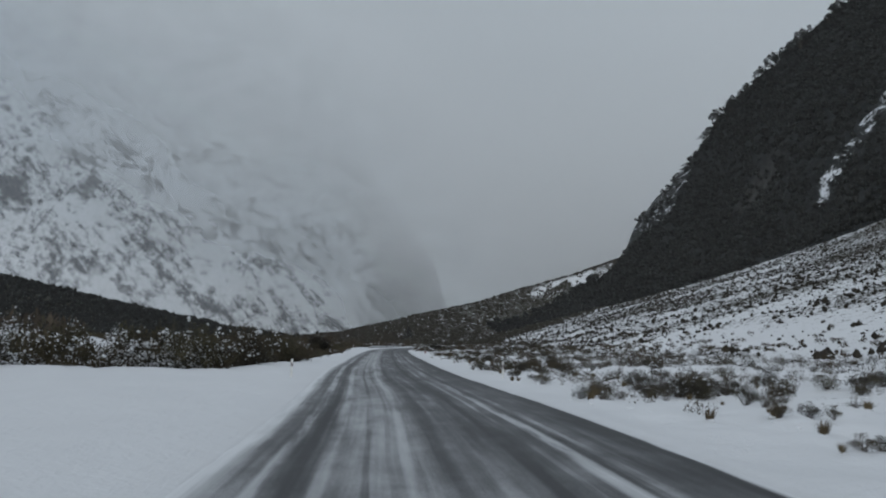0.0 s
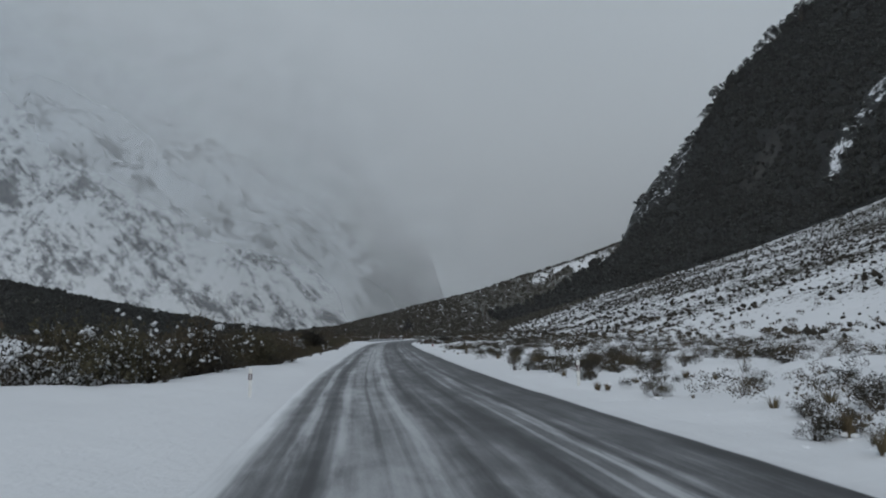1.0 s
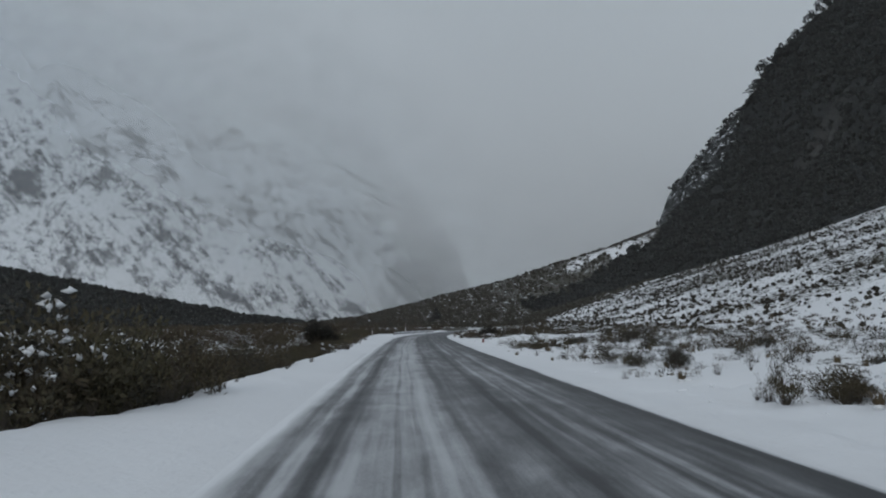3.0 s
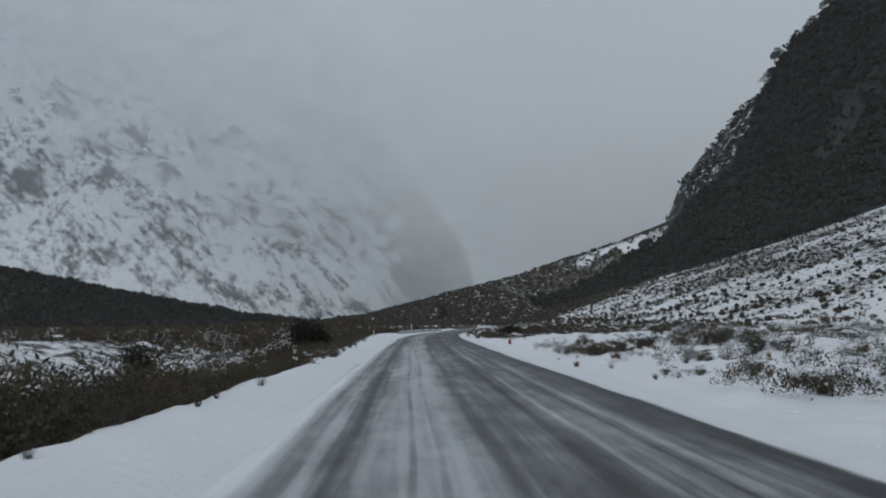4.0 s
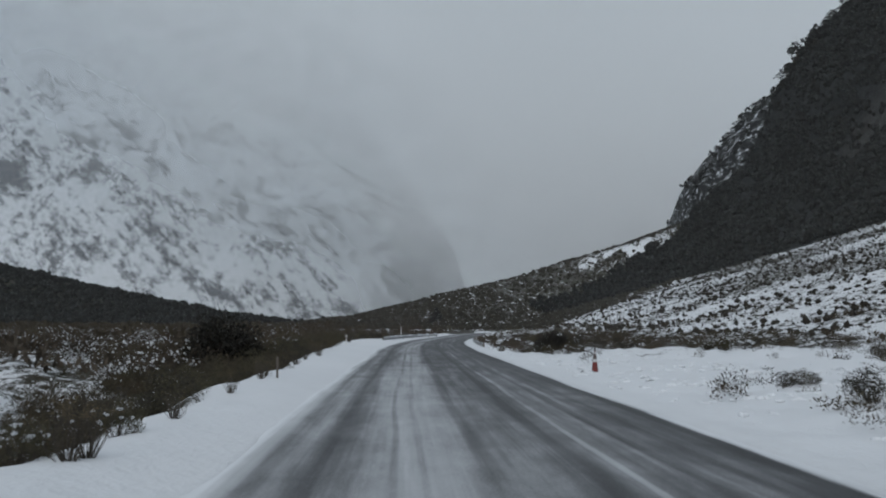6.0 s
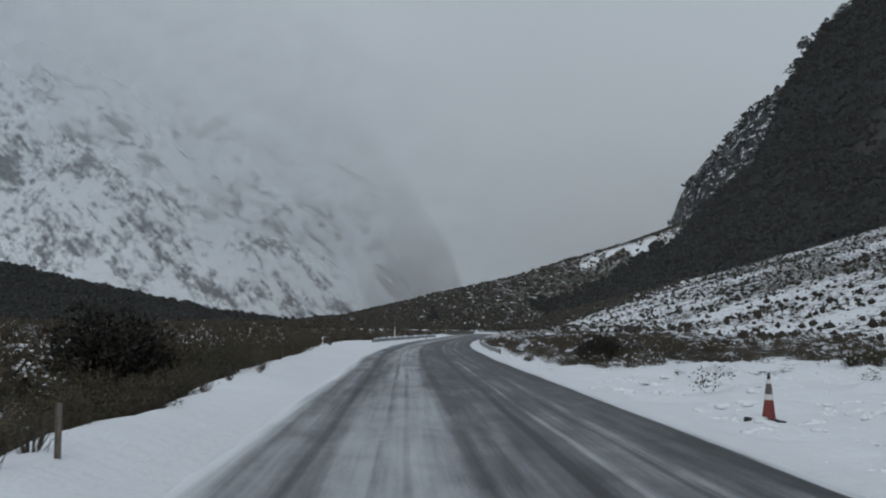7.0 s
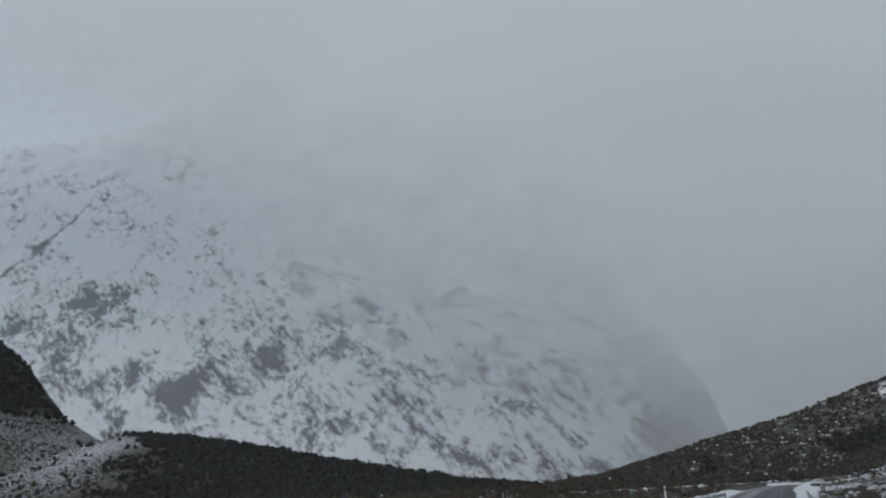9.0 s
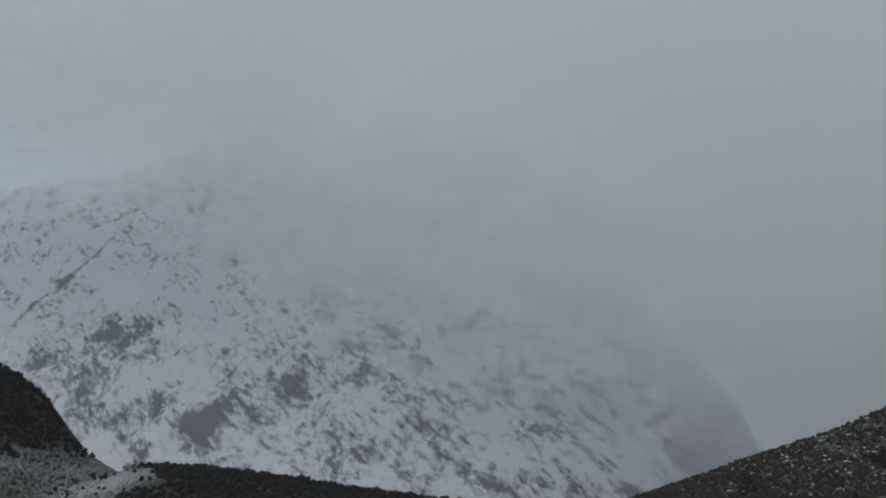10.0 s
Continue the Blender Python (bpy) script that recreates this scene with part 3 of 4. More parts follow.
def blades(rng, centres, radius, per, length, width, lift, squash=0.8):
    """Small pointed leaves round clump centres, as vertices and faces."""
    out = []
    for c, r in zip(centres, radius):
        d = rng.normal(size=(per, 3))
        d /= np.linalg.norm(d, axis=1)[:, None]
        p = c + d * r * rng.uniform(0.35, 1.0, (per, 1)) * (1, 1, squash)
        g = d * 0.7 + rng.normal(size=(per, 3)) * 0.45 + (0, 0, lift)
        g /= np.linalg.norm(g, axis=1)[:, None]
        s = np.cross(g, rng.normal(size=(per, 3)))
        s /= np.linalg.norm(s, axis=1)[:, None]
        ln = length * rng.uniform(0.6, 1.3, (per, 1))
        w = width * rng.uniform(0.6, 1.3, (per, 1))
        out.append(np.stack([p, p + g * ln * 0.5 + s * w, p + g * ln, p + g * ln * 0.5 - s * w], 1).reshape(-1, 3))
    v = np.concatenate(out)
    v[:, 2] = np.maximum(v[:, 2], -0.05)
    return v, np.arange(len(v)).reshape(-1, 4)


def clump_centres(rng, n, spread, height):
    a = rng.uniform(0, 6.283, n)
    r = spread * np.sqrt(rng.uniform(0, 1, n))
    z = height * (0.35 + 0.65 * rng.uniform(0, 1, n)) * (1 - 0.45 * (r / spread) ** 2)
    return np.stack([r * np.cos(a), r * np.sin(a), z], 1)


def stems(rng, tips, thick, extra=0):
    """Thin tapered stems from the foot to each tip."""
    vs, fs = [], []
    for tip in tips:
        foot = np.array([tip[0] * 0.12, tip[1] * 0.12, -0.08])
        bend = (foot + tip) / 2 + rng.normal(size=3) * 0.08
        ring = []
        for p, r in ((foot, thick), (bend, thick * 0.7), (tip, thick * 0.25)):
            ring.append(len(vs))
            for i in range(4):
                vs.append((p[0] + r * math.cos(1.5708 * i), p[1] + r * math.sin(1.5708 * i), p[2]))
        for a, b in zip(ring, ring[1:]):
            for i in range(4):
                fs.append((a + i, a + (i + 1) % 4, b + (i + 1) % 4, b + i))
    return np.array(vs), np.array(fs)


def lumps(rng, centres, radius, flat, nr=4, na=8):
    """Soft uneven lumps of settled snow, closed all round."""
    vs, fs = [], []
    for c, r in zip(centres, radius):
        base, wob = len(vs), rng.uniform(0.5, 1.5, na)
        for j in range(nr + 1):
            t = -0.5 * math.pi + math.pi * j / nr
            ring = r * max(0.02, math.cos(t))
            for i in range(na):
                a = 6.28318 * i / na
                q = ring * wob[i] * rng.uniform(0.85, 1.15)
                vs.append((c[0] + q * math.cos(a), c[1] + q * math.sin(a), c[2] + r * flat * math.sin(t) * rng.uniform(0.85, 1.15)))
        for j in range(nr):
            for i in range(na):
                fs.append((base + j * na + i, base + j * na + (i + 1) % na, base + (j + 1) * na + (i + 1) % na, base + (j + 1) * na + i))
    return np.array(vs), np.array(fs)


def ragged(rng, n, height):
    """A ragged low crown of a few broken lumps, as a template a metre across."""
    at = np.stack([rng.normal(size=n) * 0.17, rng.normal(size=n) * 0.17, rng.uniform(0.15, height, n)], 1)
    v, f = lumps(rng, at, rng.uniform(0.2, 0.36, n), 1.0, 2, 5)
    return v + rng.normal(size=v.shape) * 0.06, f


def scrub_bush(seed, leaf, n_clumps, per, length, width, lift, snow, label, name="scrub_bush", spread=0.46, rad=(0.15, 0.27), height=0.74):
    """A low bush a metre high: twiggy stems, foliage, and snow lodged in it."""
    rng = np.random.default_rng(seed)
    c = clump_centres(rng, n_clumps, spread, height)
    r = rng.uniform(*rad, n_clumps)
    ob = thing(name, Matrix(), label, "bush", "roadside bushes")
    part_mesh("stem", mesh_np("stem", *stems(rng, np.concatenate([c, c + rng.normal(size=c.shape) * 0.12 + (0, 0, 0.02)]), 0.012), M_TWIG), ob, "thin bare brown stems")
    part_mesh("foliage", mesh_np("foliage", *blades(rng, c, r, per, length, width, lift), leaf), ob)
    if snow:
        pick = rng.integers(0, n_clumps, snow * 2)
        at = c[pick] + rng.normal(size=(snow * 2, 3)) * (0.10, 0.10, 0.05) + (0, 0, 0.08)
        part_mesh("snow_cap", mesh_np("snow_cap", *blades(rng, at, rng.uniform(0.02, 0.06, snow * 2), 50, 0.028, 0.020, 0.0, 0.4), M_SNOW), ob, "snow lodged in the twigs")["kind"] = "stuff"
    return ob


def twig_shrub(seed, label):
    """Mostly bare upright twigs with a little dry leaf."""
    rng = np.random.default_rng(seed)
    ob = thing("twiggy_shrub", Matrix(), label, "shrub", "roadside twigs")
    tips = clump_centres(rng, 34, 0.42, 0.95)
    tips[:, 2] = rng.uniform(0.35, 1.0, 34)
    part_mesh("stem", mesh_np("stem", *stems(rng, tips, 0.010), M_TWIG), ob)
    part_mesh("foliage", mesh_np("foliage", *blades(rng, tips[::2], np.full(17, 0.10), 10, 0.05, 0.008, 0.6), M_TUSSOCK), ob, "sparse dry brown leaves")
    return ob


def tussock(seed, label):
    rng = np.random.default_rng(seed)
    ob = thing("tussock", Matrix(), label, "grass tuft", "roadside tussocks")
    n = 110
    a, lean = rng.uniform(0, 6.283, n), rng.uniform(0.1, 0.75, n)
    p = np.stack([0.07 * np.cos(a), 0.07 * np.sin(a), np.zeros(n) - 0.03], 1)
    h = rng.uniform(0.3, 0.65, n)
    q = p + np.stack([lean * h * 0.45 * np.cos(a), lean * h * 0.45 * np.sin(a), h * 0.7], 1)
    t = p + np.stack([lean * h * 1.2 * np.cos(a), lean * h * 1.2 * np.sin(a), h * (1 - 0.35 * lean)], 1)
    s = np.stack([-np.sin(a), np.cos(a), 0 * a], 1) * 0.011
    v = np.stack([p - s, p + s, q + s * 0.8, q - s * 0.8, q - s * 0.8, q + s * 0.8, t + s * 0.1, t - s * 0.1], 1).reshape(-1, 3)
    part_mesh("tuft", mesh_np("tuft", v, np.arange(len(v)).reshape(-1, 4), M_TUSSOCK), ob)
    part_mesh("snow_cap", mesh_np("snow_cap", *lumps(rng, [(0.1, 0.0, 0.06), (-0.13, 0.08, 0.05)], [0.15, 0.12], 0.5), M_SNOW), ob)
    return ob


def beech_tree(seed, label):
    """A small wind-shaped forest tree, one metre high before scaling."""
    rng = np.random.default_rng(seed)
    ob = thing("beech_tree", Matrix(), label, "tree", "trees on the bluff")
    c = np.array([(0.0, 0.0, 0.9), (0.16, 0.05, 0.72), (-0.2, -0.04, 0.66), (0.05, 0.2, 0.56), (-0.06, -0.22, 0.5), (0.27, -0.1, 0.52), (-0.28, 0.13, 0.42)])
    c = c + rng.normal(size=c.shape) * 0.06
    part_mesh("trunk", mesh_np("trunk", *stems(rng, c, 0.03), M_TWIG), ob)
    part_mesh("crown", mesh_np("crown", *blades(rng, c, rng.uniform(0.10, 0.2, 7), 40, 0.10, 0.045, 0.2, 0.55), M_FOREST), ob)
    return ob


def field(name, spots, seed, templates, material, label, category):
    """A field of low growth as one object: templates set down at (x, y, z, size)."""
    rng = np.random.default_rng(seed)
    vs, fs, base = [], [], 0
    for x, y, z, s in spots:
        v, f = templates[rng.integers(len(templates))]
        a = rng.uniform(0, 6.283)
        w = s * rng.uniform(0.85, 1.2)
        ca, sa = math.cos(a) * w, math.sin(a) * w
        vs.append(np.stack([v[:, 0] * ca - v[:, 1] * sa + x, v[:, 0] * sa + v[:, 1] * ca + y, v[:, 2] * s + z], 1))
        fs.append(f + base)
        base += len(v)
    ob = new(name, mesh_np(name, np.concatenate(vs), np.concatenate(fs), material))
    return tagged(ob, label, category, kind="stuff")


def template(seed, n_clumps, per, length, width, lift, spread=0.55, height=0.7, rad=(0.22, 0.36)):
    rng = np.random.default_rng(seed)
    return blades(rng, clump_centres(rng, n_clumps, spread, height), rng.uniform(*rad, n_clumps), per, length, width, lift)


def scatter(seed, n, x0, x1, y0, y1, size, keep, zfn=ground_z, sink=0.03):
    """Spots where keep(x, y) allows growth."""
    rng = random.Random(seed)
    out = []
    for i in range(n):
        x, y = rng.uniform(x0, x1), rng.uniform(y0, y1)
        if rng.random() < keep(x, y):
            s = rng.uniform(*size)
            out.append((x, y, zfn(x, y) - sink * s, s))
    return out


# how tall the scrub stands below the left bank
TALL = [(40, 2.9), (60, 3.1), (78, 2.5), (92, 1.3), (104, 1.0), (118, 1.25), (132, 1.4), (139, 1.7), (150, 1.9), (200, 1.6), (330, 1.4)]


# where scrub grows beside the road
def right_growth(x, y):
    u, e = beside(x, y)
    lay = sm(y, 113, 118) * sm(y, 147, 141) * sm(x, 19, 15)
    n = fbm(x + 40, y, 0.11, 4)
    k = sm(e, 1.5, 3.4) * (0.12 + 0.22 * sm(y, 70, 90) * sm(e, 3.5, 6.0) + 1.5 * sm(n, 0.02, 0.3)) + 0.55 * sm(x, 15, 20) * sm(n, -0.35, 0.25)
    k += 0.75 * sm(y, 143, 150) * sm(e, 1.2, 2.2)
    return max(0.0, k * (1 - 0.97 * lay))


def fan_growth(x, y):
    toe = lerp_table(FOOT_Y, x)
    if y > toe + 6:
        return 0.0
    k = 0.62 + 1.2 * max(-0.35, fbm(x, y, 0.03, 4))
    return (k + 0.3 * sm(x, 62, 90)) * (1 - 0.7 * sm(x, 30, 38) * sm(y, 190, 120) * sm(x, 60, 47))


def hill_growth(x, y):
    if y < lerp_table(HILL_TOE, x) - 60 or x > 80 + (y - 380) * 0.6:
        return 0.0
    return 0.85 * (1 - 0.95 * crest_snow(x, y))


BUSHES = [
    scrub_bush(11, M_SCRUB, 17, 70, 0.085, 0.0105, 0.8, 0, "olive-green scrub bush rising from roadside snow"),
    scrub_bush(12, M_SCRUB, 17, 70, 0.085, 0.0105, 0.8, 5, "olive-brown scrub bush holding clumps of snow"),
    scrub_bush(13, M_DARKLEAF, 18, 72, 0.07, 0.011, 0.6, 0, "dark leafy shrub rising from roadside snow"),
    scrub_bush(14, M_DARKLEAF, 18, 72, 0.07, 0.011, 0.6, 6, "dark leafy shrub loaded with clumps of snow"),
]
OLIVE = [scrub_bush(16, M_SCRUB, 26, 60, 0.075, 0.014, 0.6, 0, "tall olive-green scrub below the snow bank", "tall_shrub", 0.42, (0.12, 0.22), 0.85),
         scrub_bush(17, M_DARKLEAF, 24, 56, 0.07, 0.014, 0.4, 8, "tall dark shrub with snow lodged in it", "tall_shrub", 0.42, (0.12, 0.22), 0.85)]
BIG = [scrub_bush(15, M_DEEPLEAF, 36, 90, 0.05, 0.013, 0.3, 0, "tall dense dark shrub beside the road", "tall_shrub", 0.36, (0.12, 0.2), 0.92)]
TWIGS = [twig_shrub(21, "bare twiggy shrub poking out of the snow"), twig_shrub(22, "thin upright twigs poking out of the snow")]
TUSSOCKS = [tussock(31, "dry brown tussock half buried in snow"), tussock(32, "straw-coloured tussock half buried in snow")]
FIRST = set()


def plant(kinds, x, y, s, rng, sink=0.05):
    src = rng.choice(kinds)
    m = Matrix.Translation((x, y, ground_z(x, y) - sink * s)) @ Matrix.Rotation(rng.uniform(0, 6.28), 4, "Z")
    if src.name not in FIRST:
        FIRST.add(src.name)
        ob = src
        ob.matrix_basis = m
    else:
        ob = copy_thing(src, m)
    ob.scale = (s * rng.uniform(0.9, 1.2), s * rng.uniform(0.9, 1.2), s)
    return ob


rng = random.Random(5)
# bushes along the edge of the left bank
count = 0
while count < 120:
    y = rng.uniform(42, 205)
    x = bank_x(y) - rng.uniform(0.3, 4.2)
    plant(BUSHES if lerp_table(TALL, y) < 1.3 else BUSHES[::2], x, y, rng.uniform(0.4, 1.0) * lerp_table(TALL, y), rng)
    count += 1
# bushes on the right verge
count = 0
while count < 100:
    y = rng.uniform(12, 190)
    x = mid(y) + lerp_table(HALF, y) + rng.uniform(2.4, 14)
    if rng.random() < right_growth(x, y):
        plant(BUSHES, x, y, rng.choice((0.35, 0.5, 0.65, 0.8, 1.0)) * rng.uniform(0.85, 1.15), rng)
        count += 1
# twigs and tussocks poking out of both verges
for i in range(70):
    y = rng.uniform(18, 200)
    plant(TWIGS, bank_x(y) + rng.uniform(-0.9, 0.5), y, rng.uniform(0.3, 0.75), rng)
for i in range(150):
    y = rng.uniform(12, 190) if i % 2 else rng.uniform(12, 112)
    if 112 < y < 150:
        continue
    plant(TWIGS if rng.random() < 0.4 else TUSSOCKS, mid(y) + lerp_table(HALF, y) + rng.uniform(1.3, 10), y, rng.uniform(0.25, 0.8), rng)

# shrubs that stand out
for x, y, s in ((-9.1, 136.6, 4.1), (-8.8, 137.2, 3.4), (-9.4, 136.9, 3.5), (-16.6, 114.0, 2.6), (9.5, 150.5, 1.75), (10.3, 151.0, 1.5), (8.6, 148.5, 0.8)):
    plant(BIG, x, y, s, rng)
for i in range(60):
    y = rng.uniform(46, 205)
    x = bank_x(y) - rng.uniform(1.2, 9.0)
    if 88 < y < 124 and bank_x(y) - x > 4:
        continue
    plant(OLIVE if rng.random() < (0.6 if y < 84 else 0.35) else OLIVE[:1], x, y, rng.uniform(0.7, 1.45) * lerp_table(TALL, y), rng)
# clumps of bushes on the right verge: x, y, how many, how wide, how tall
for x, y, n, wide, high in ((10.6, 80.6, 4, 1.6, 0.9), (9.3, 65.5, 5, 1.5, 1.25), (7.6, 55.0, 3, 0.7, 0.7), (8.4, 55.6, 4, 1.1, 0.85), (9.3, 53.6, 6, 1.5, 0.95), (13.0, 60.0, 6, 1.9, 1.25),
                            (8.2, 47.6, 3, 0.9, 0.5), (16.7, 61.5, 4, 1.8, 1.0), (8.9, 105.8, 4, 0.7, 1.0), (9.5, 105.0, 4, 0.8, 0.95), (10.8, 106.5, 3, 0.8, 0.9), (9.8, 103.6, 3, 0.7, 0.8),
                            (11.0, 116.7, 3, 1.0, 0.8), (12.9, 109.1, 4, 1.2, 0.9), (16.3, 111.6, 4, 1.6, 1.1), (16.0, 103.8, 4, 1.5, 1.1), (15.4, 100.2, 4, 1.3, 1.1), (11.4, 107.1, 3, 1.0, 0.8),
                            (8.0, 88.4, 2, 0.4, 0.5), (8.3, 29.8, 3, 0.9, 0.6), (11.0, 31.5, 5, 1.4, 0.9), (11.9, 29.9, 4, 1.2, 0.9), (12.6, 26.7, 5, 1.6, 0.8), (10.6, 20.6, 3, 1.2, 0.5),
                            (16.7, 29.1, 5, 2.0, 0.9), (14.6, 36.9, 5, 2.2, 1.0), (9.4, 15.6, 2, 0.6, 0.45), (11.8, 51.9, 4, 1.8, 0.9), (10.2, 62.1, 4, 1.6, 0.9), (17.0, 51.2, 5, 2.2, 1.0),
                            (16.5, 139.0, 4, 1.4, 1.0), (12.0, 140.2, 2, 0.6, 0.5), (11.4, 154.5, 3, 0.8, 0.8), (6.8, 152.8, 2, 0.4, 0.5), (7.8, 148.3, 3, 0.5, 0.6), (8.6, 146.2, 3, 0.6, 0.7)):
    for i in range(n):
        plant(BUSHES, x + rng.gauss(0, wide * 0.5), y + rng.gauss(0, wide * 0.5), high * rng.uniform(0.6, 1.1), rng)

# wider growth, too dense to count
def template_pair(seed, n_clumps, per, length, width, lift, pads):
    """A bush and the snow lodged on it, as two templates that belong together."""
    rng = np.random.default_rng(seed)
    c = clump_centres(rng, n_clumps, 0.42, 0.66)
    rad = rng.uniform(0.13, 0.24, n_clumps)
    top = c[np.argsort(-c[:, 2])[:pads]][rng.integers(0, pads, pads * 3)] + rng.normal(size=(pads * 3, 3)) * (0.14, 0.14, 0.06) + (0, 0, 0.09)
    return blades(rng, c, rad, per, length, width, lift), blades(rng, top, rng.uniform(0.05, 0.14, pads * 3), 26, 0.045, 0.036, 0.0, 0.4)


def clad_pair(seed):
    """A fine-leaved bush and the wet snow that clings to its upper side, as two templates that belong together."""
    rng = np.random.default_rng(seed)
    c, rad = clump_centres(rng, 12, 0.36, 0.78), rng.uniform(0.09, 0.2, 12)
    pick = rng.integers(0, 12, 54)
    at = c[pick] + rng.normal(size=(54, 3)) * rad[pick][:, None] * (0.75, 0.75, 0.5) + (0, 0, 0.03)
    v, f = lumps(rng, at, rng.uniform(0.010, 0.034, 54), 0.65, 2, 4)
    return blades(rng, c, rad, 28, 0.052, 0.0098, 0.8), (v + rng.normal(size=v.shape) * 0.007, f)


PAIRS = [template_pair(41 + i, 10, 15, 0.10, 0.0175, 0.75, 3) for i in range(5)]
T_BUSH, T_PAD = [p[0] for p in PAIRS], [p[1] for p in PAIRS]
CLAD = [clad_pair(91 + i) for i in range(6)]
T_FINE, T_CLAD = [p[0] for p in CLAD], [p[1] for p in CLAD]
T_FAR = [template(45 + i, 7, 5, 0.31, 0.06, 0.7, 0.42, 0.62, (0.14, 0.26)) for i in range(4)]
T_TREE = [template(61 + i, 5, 5, 0.42, 0.21, 0.2, 0.42, 0.95, (0.2, 0.36)) for i in range(4)]
T_CROWN = [ragged(np.random.default_rng(161 + i), 3, 0.6) for i in range(6)]
T_KNOLL = [ragged(np.random.default_rng(171 + i), 2, 0.42) for i in range(6)]
T_LUMP = [lumps(np.random.default_rng(71 + i), [(0, 0, 0), (0.5, 0.2, -0.05), (-0.3, 0.4, 0.02)], [0.5, 0.35, 0.4], 0.5, 3, 6) for i in range(3)]


def tall(spots):
    return [(x, y, z, s * lerp_table(TALL, y)) for x, y, z, s in spots]


def along_bank(seed, n, d0, d1, size, keep):
    """Spots between d0 and d1 metres below the left bank."""
    gen = random.Random(seed)
    out = []
    for i in range(n):
        y = gen.uniform(42, 215)
        x = bank_x(y) - d0 - (d1 - d0) * gen.random() ** 1.3
        clump = 0.5 + 1.5 * fbm(x + 60, y, 0.13, 3)
        if gen.random() < keep * (clump + (0.75 - 0.6 * sm(y, 84, 76)) * sm(bank_x(y) - x, 6.5, 4.0) + 0.2) and not (90 < y < 131 and 7.0 < bank_x(y) - x < 12.5):
            s = gen.uniform(*size) * max(0.5, min(1.25, 0.55 + 0.7 * clump))
            out.append((x, y, ground_z(x, y) - 0.03 * s, s))
    return tall(out)


spots = along_bank(1, 620, 0.5, 6.0, (0.4, 1.15), 1.0) + along_bank(21, 200, 6.0, 24, (0.3, 0.9), 0.9)
spots += tall(scatter(26, 420, -14, -4.4, 84, 126, (0.4, 1.1), lambda x, y: 0.9 if 0.5 < bank_x(y) - x < 6.2 else 0.0))
spots += tall(scatter(25, 420, -17, -5.2, 120, 172, (0.45, 1.1), lambda x, y: 0.9 if x < bank_x(y) - 0.5 else 0.0))
field("left_scrub", spots, 1, T_FINE, M_SCRUB, "dense olive and brown scrub on boggy ground", "scrub")
spots = along_bank(2, 640, 0.7, 7.0, (0.4, 1.1), 0.9) + along_bank(22, 700, 6.0, 28, (0.25, 0.9), 0.9)
laden = [p for p in spots if p[1] < 64 or bank_x(p[1]) - p[0] > 8]
bare = [p for p in spots if not (p[1] < 64 or bank_x(p[1]) - p[0] > 8)]
field("left_dark_scrub", bare, 2, T_FINE, M_DARKLEAF, "dark scrub between snow patches", "scrub")
field("laden_scrub", laden, 3, T_FINE, M_DARKLEAF, "dark scrub weighed down by wet snow", "scrub")
field("laden_scrub_snow", laden, 3, T_CLAD, M_SNOW, "wet snow clinging to dark scrub", "snow")
spots = tall(scatter(14, 2000, -95, -22, 40, 440, (0.4, 1.2), lambda x, y: (0.7 * sm(x, -24, -34) + 0.45) * (1 - 0.8 * glade(x, y)))) + scatter(24, 5200, -360, -20, 330, 600, (1.2, 2.6), lambda x, y: 0.6) + tall(scatter(15, 1500, -60, 10, 215, 440, (0.7, 1.4), lambda x, y: 0.9 if x < bank_x(y) - 0.4 else 0.0)) + tall(scatter(27, 1500, -60, -11, 128, 230, (0.35, 1.35), lambda x, y: 0.95 * sm(fbm(x, y, 0.07, 3), -0.25, 0.2) * (1 - 0.85 * glade(x, y)) if x < bank_x(y) - 4 else 0.0))
spots += scatter(28, 1600, -330, -90, 170, 340, (0.8, 2.0), lambda x, y: 0.9)
lodged = random.Random(29)
drifts = along_bank(31, 320, 6.0, 30.0, (0.1, 0.28), 1.0)
field("lodged_snow", [(x, y, z + lodged.uniform(0.05, 0.4) * lerp_table(TALL, y), s) for x, y, z, s in drifts if bank_x(y) - x > 7], 30, T_LUMP, M_SNOW, "snow caught between and on the scrub", "snow")
field("far_left_scrub", spots, 14, T_FAR, M_HEATHER, "brown and olive scrub filling the valley floor", "scrub")
mounds = scatter(34, 330, -60, -9, 118, 260, (1.3, 2.9), lambda x, y: sm(fbm(x, y, 0.06, 3), -0.2, 0.2) if x < bank_x(y) - 3 else 0.0)
field("valley_mounds", mounds, 34, T_FINE, M_HEATHER, "brown rounded scrub mounds on the valley floor", "scrub")
field("valley_mound_snow", mounds[::2], 35, T_CLAD, M_SNOW, "snow caught on brown scrub", "snow")
field("far_mounds", scatter(36, 900, -230, -12, 190, 430, (1.6, 3.6), lambda x, y: 0.8 if x < bank_x(y) - 3 else 0.0), 36, T_FAR, M_SCRUB, "tall dark scrub further down the valley", "scrub")
field("far_scrub_snow", [(x, y, z + 0.12 * s, 1.25 * s) for x, y, z, s in spots[::8] if s < 1.5 and fbm(x, y, 0.045, 3) > 0.08], 14, T_CLAD, M_SNOW, "clumps of snow on far scrub", "snow")
spots = scatter(3, 2300, 7, 34, 8, 230, (0.45, 1.05), right_growth)
field("right_scrub", spots, 3, T_BUSH, M_SCRUB, "low olive and brown scrub in snow", "scrub")
spots = scatter(4, 1600, 7, 34, 8, 230, (0.45, 1.1), right_growth)
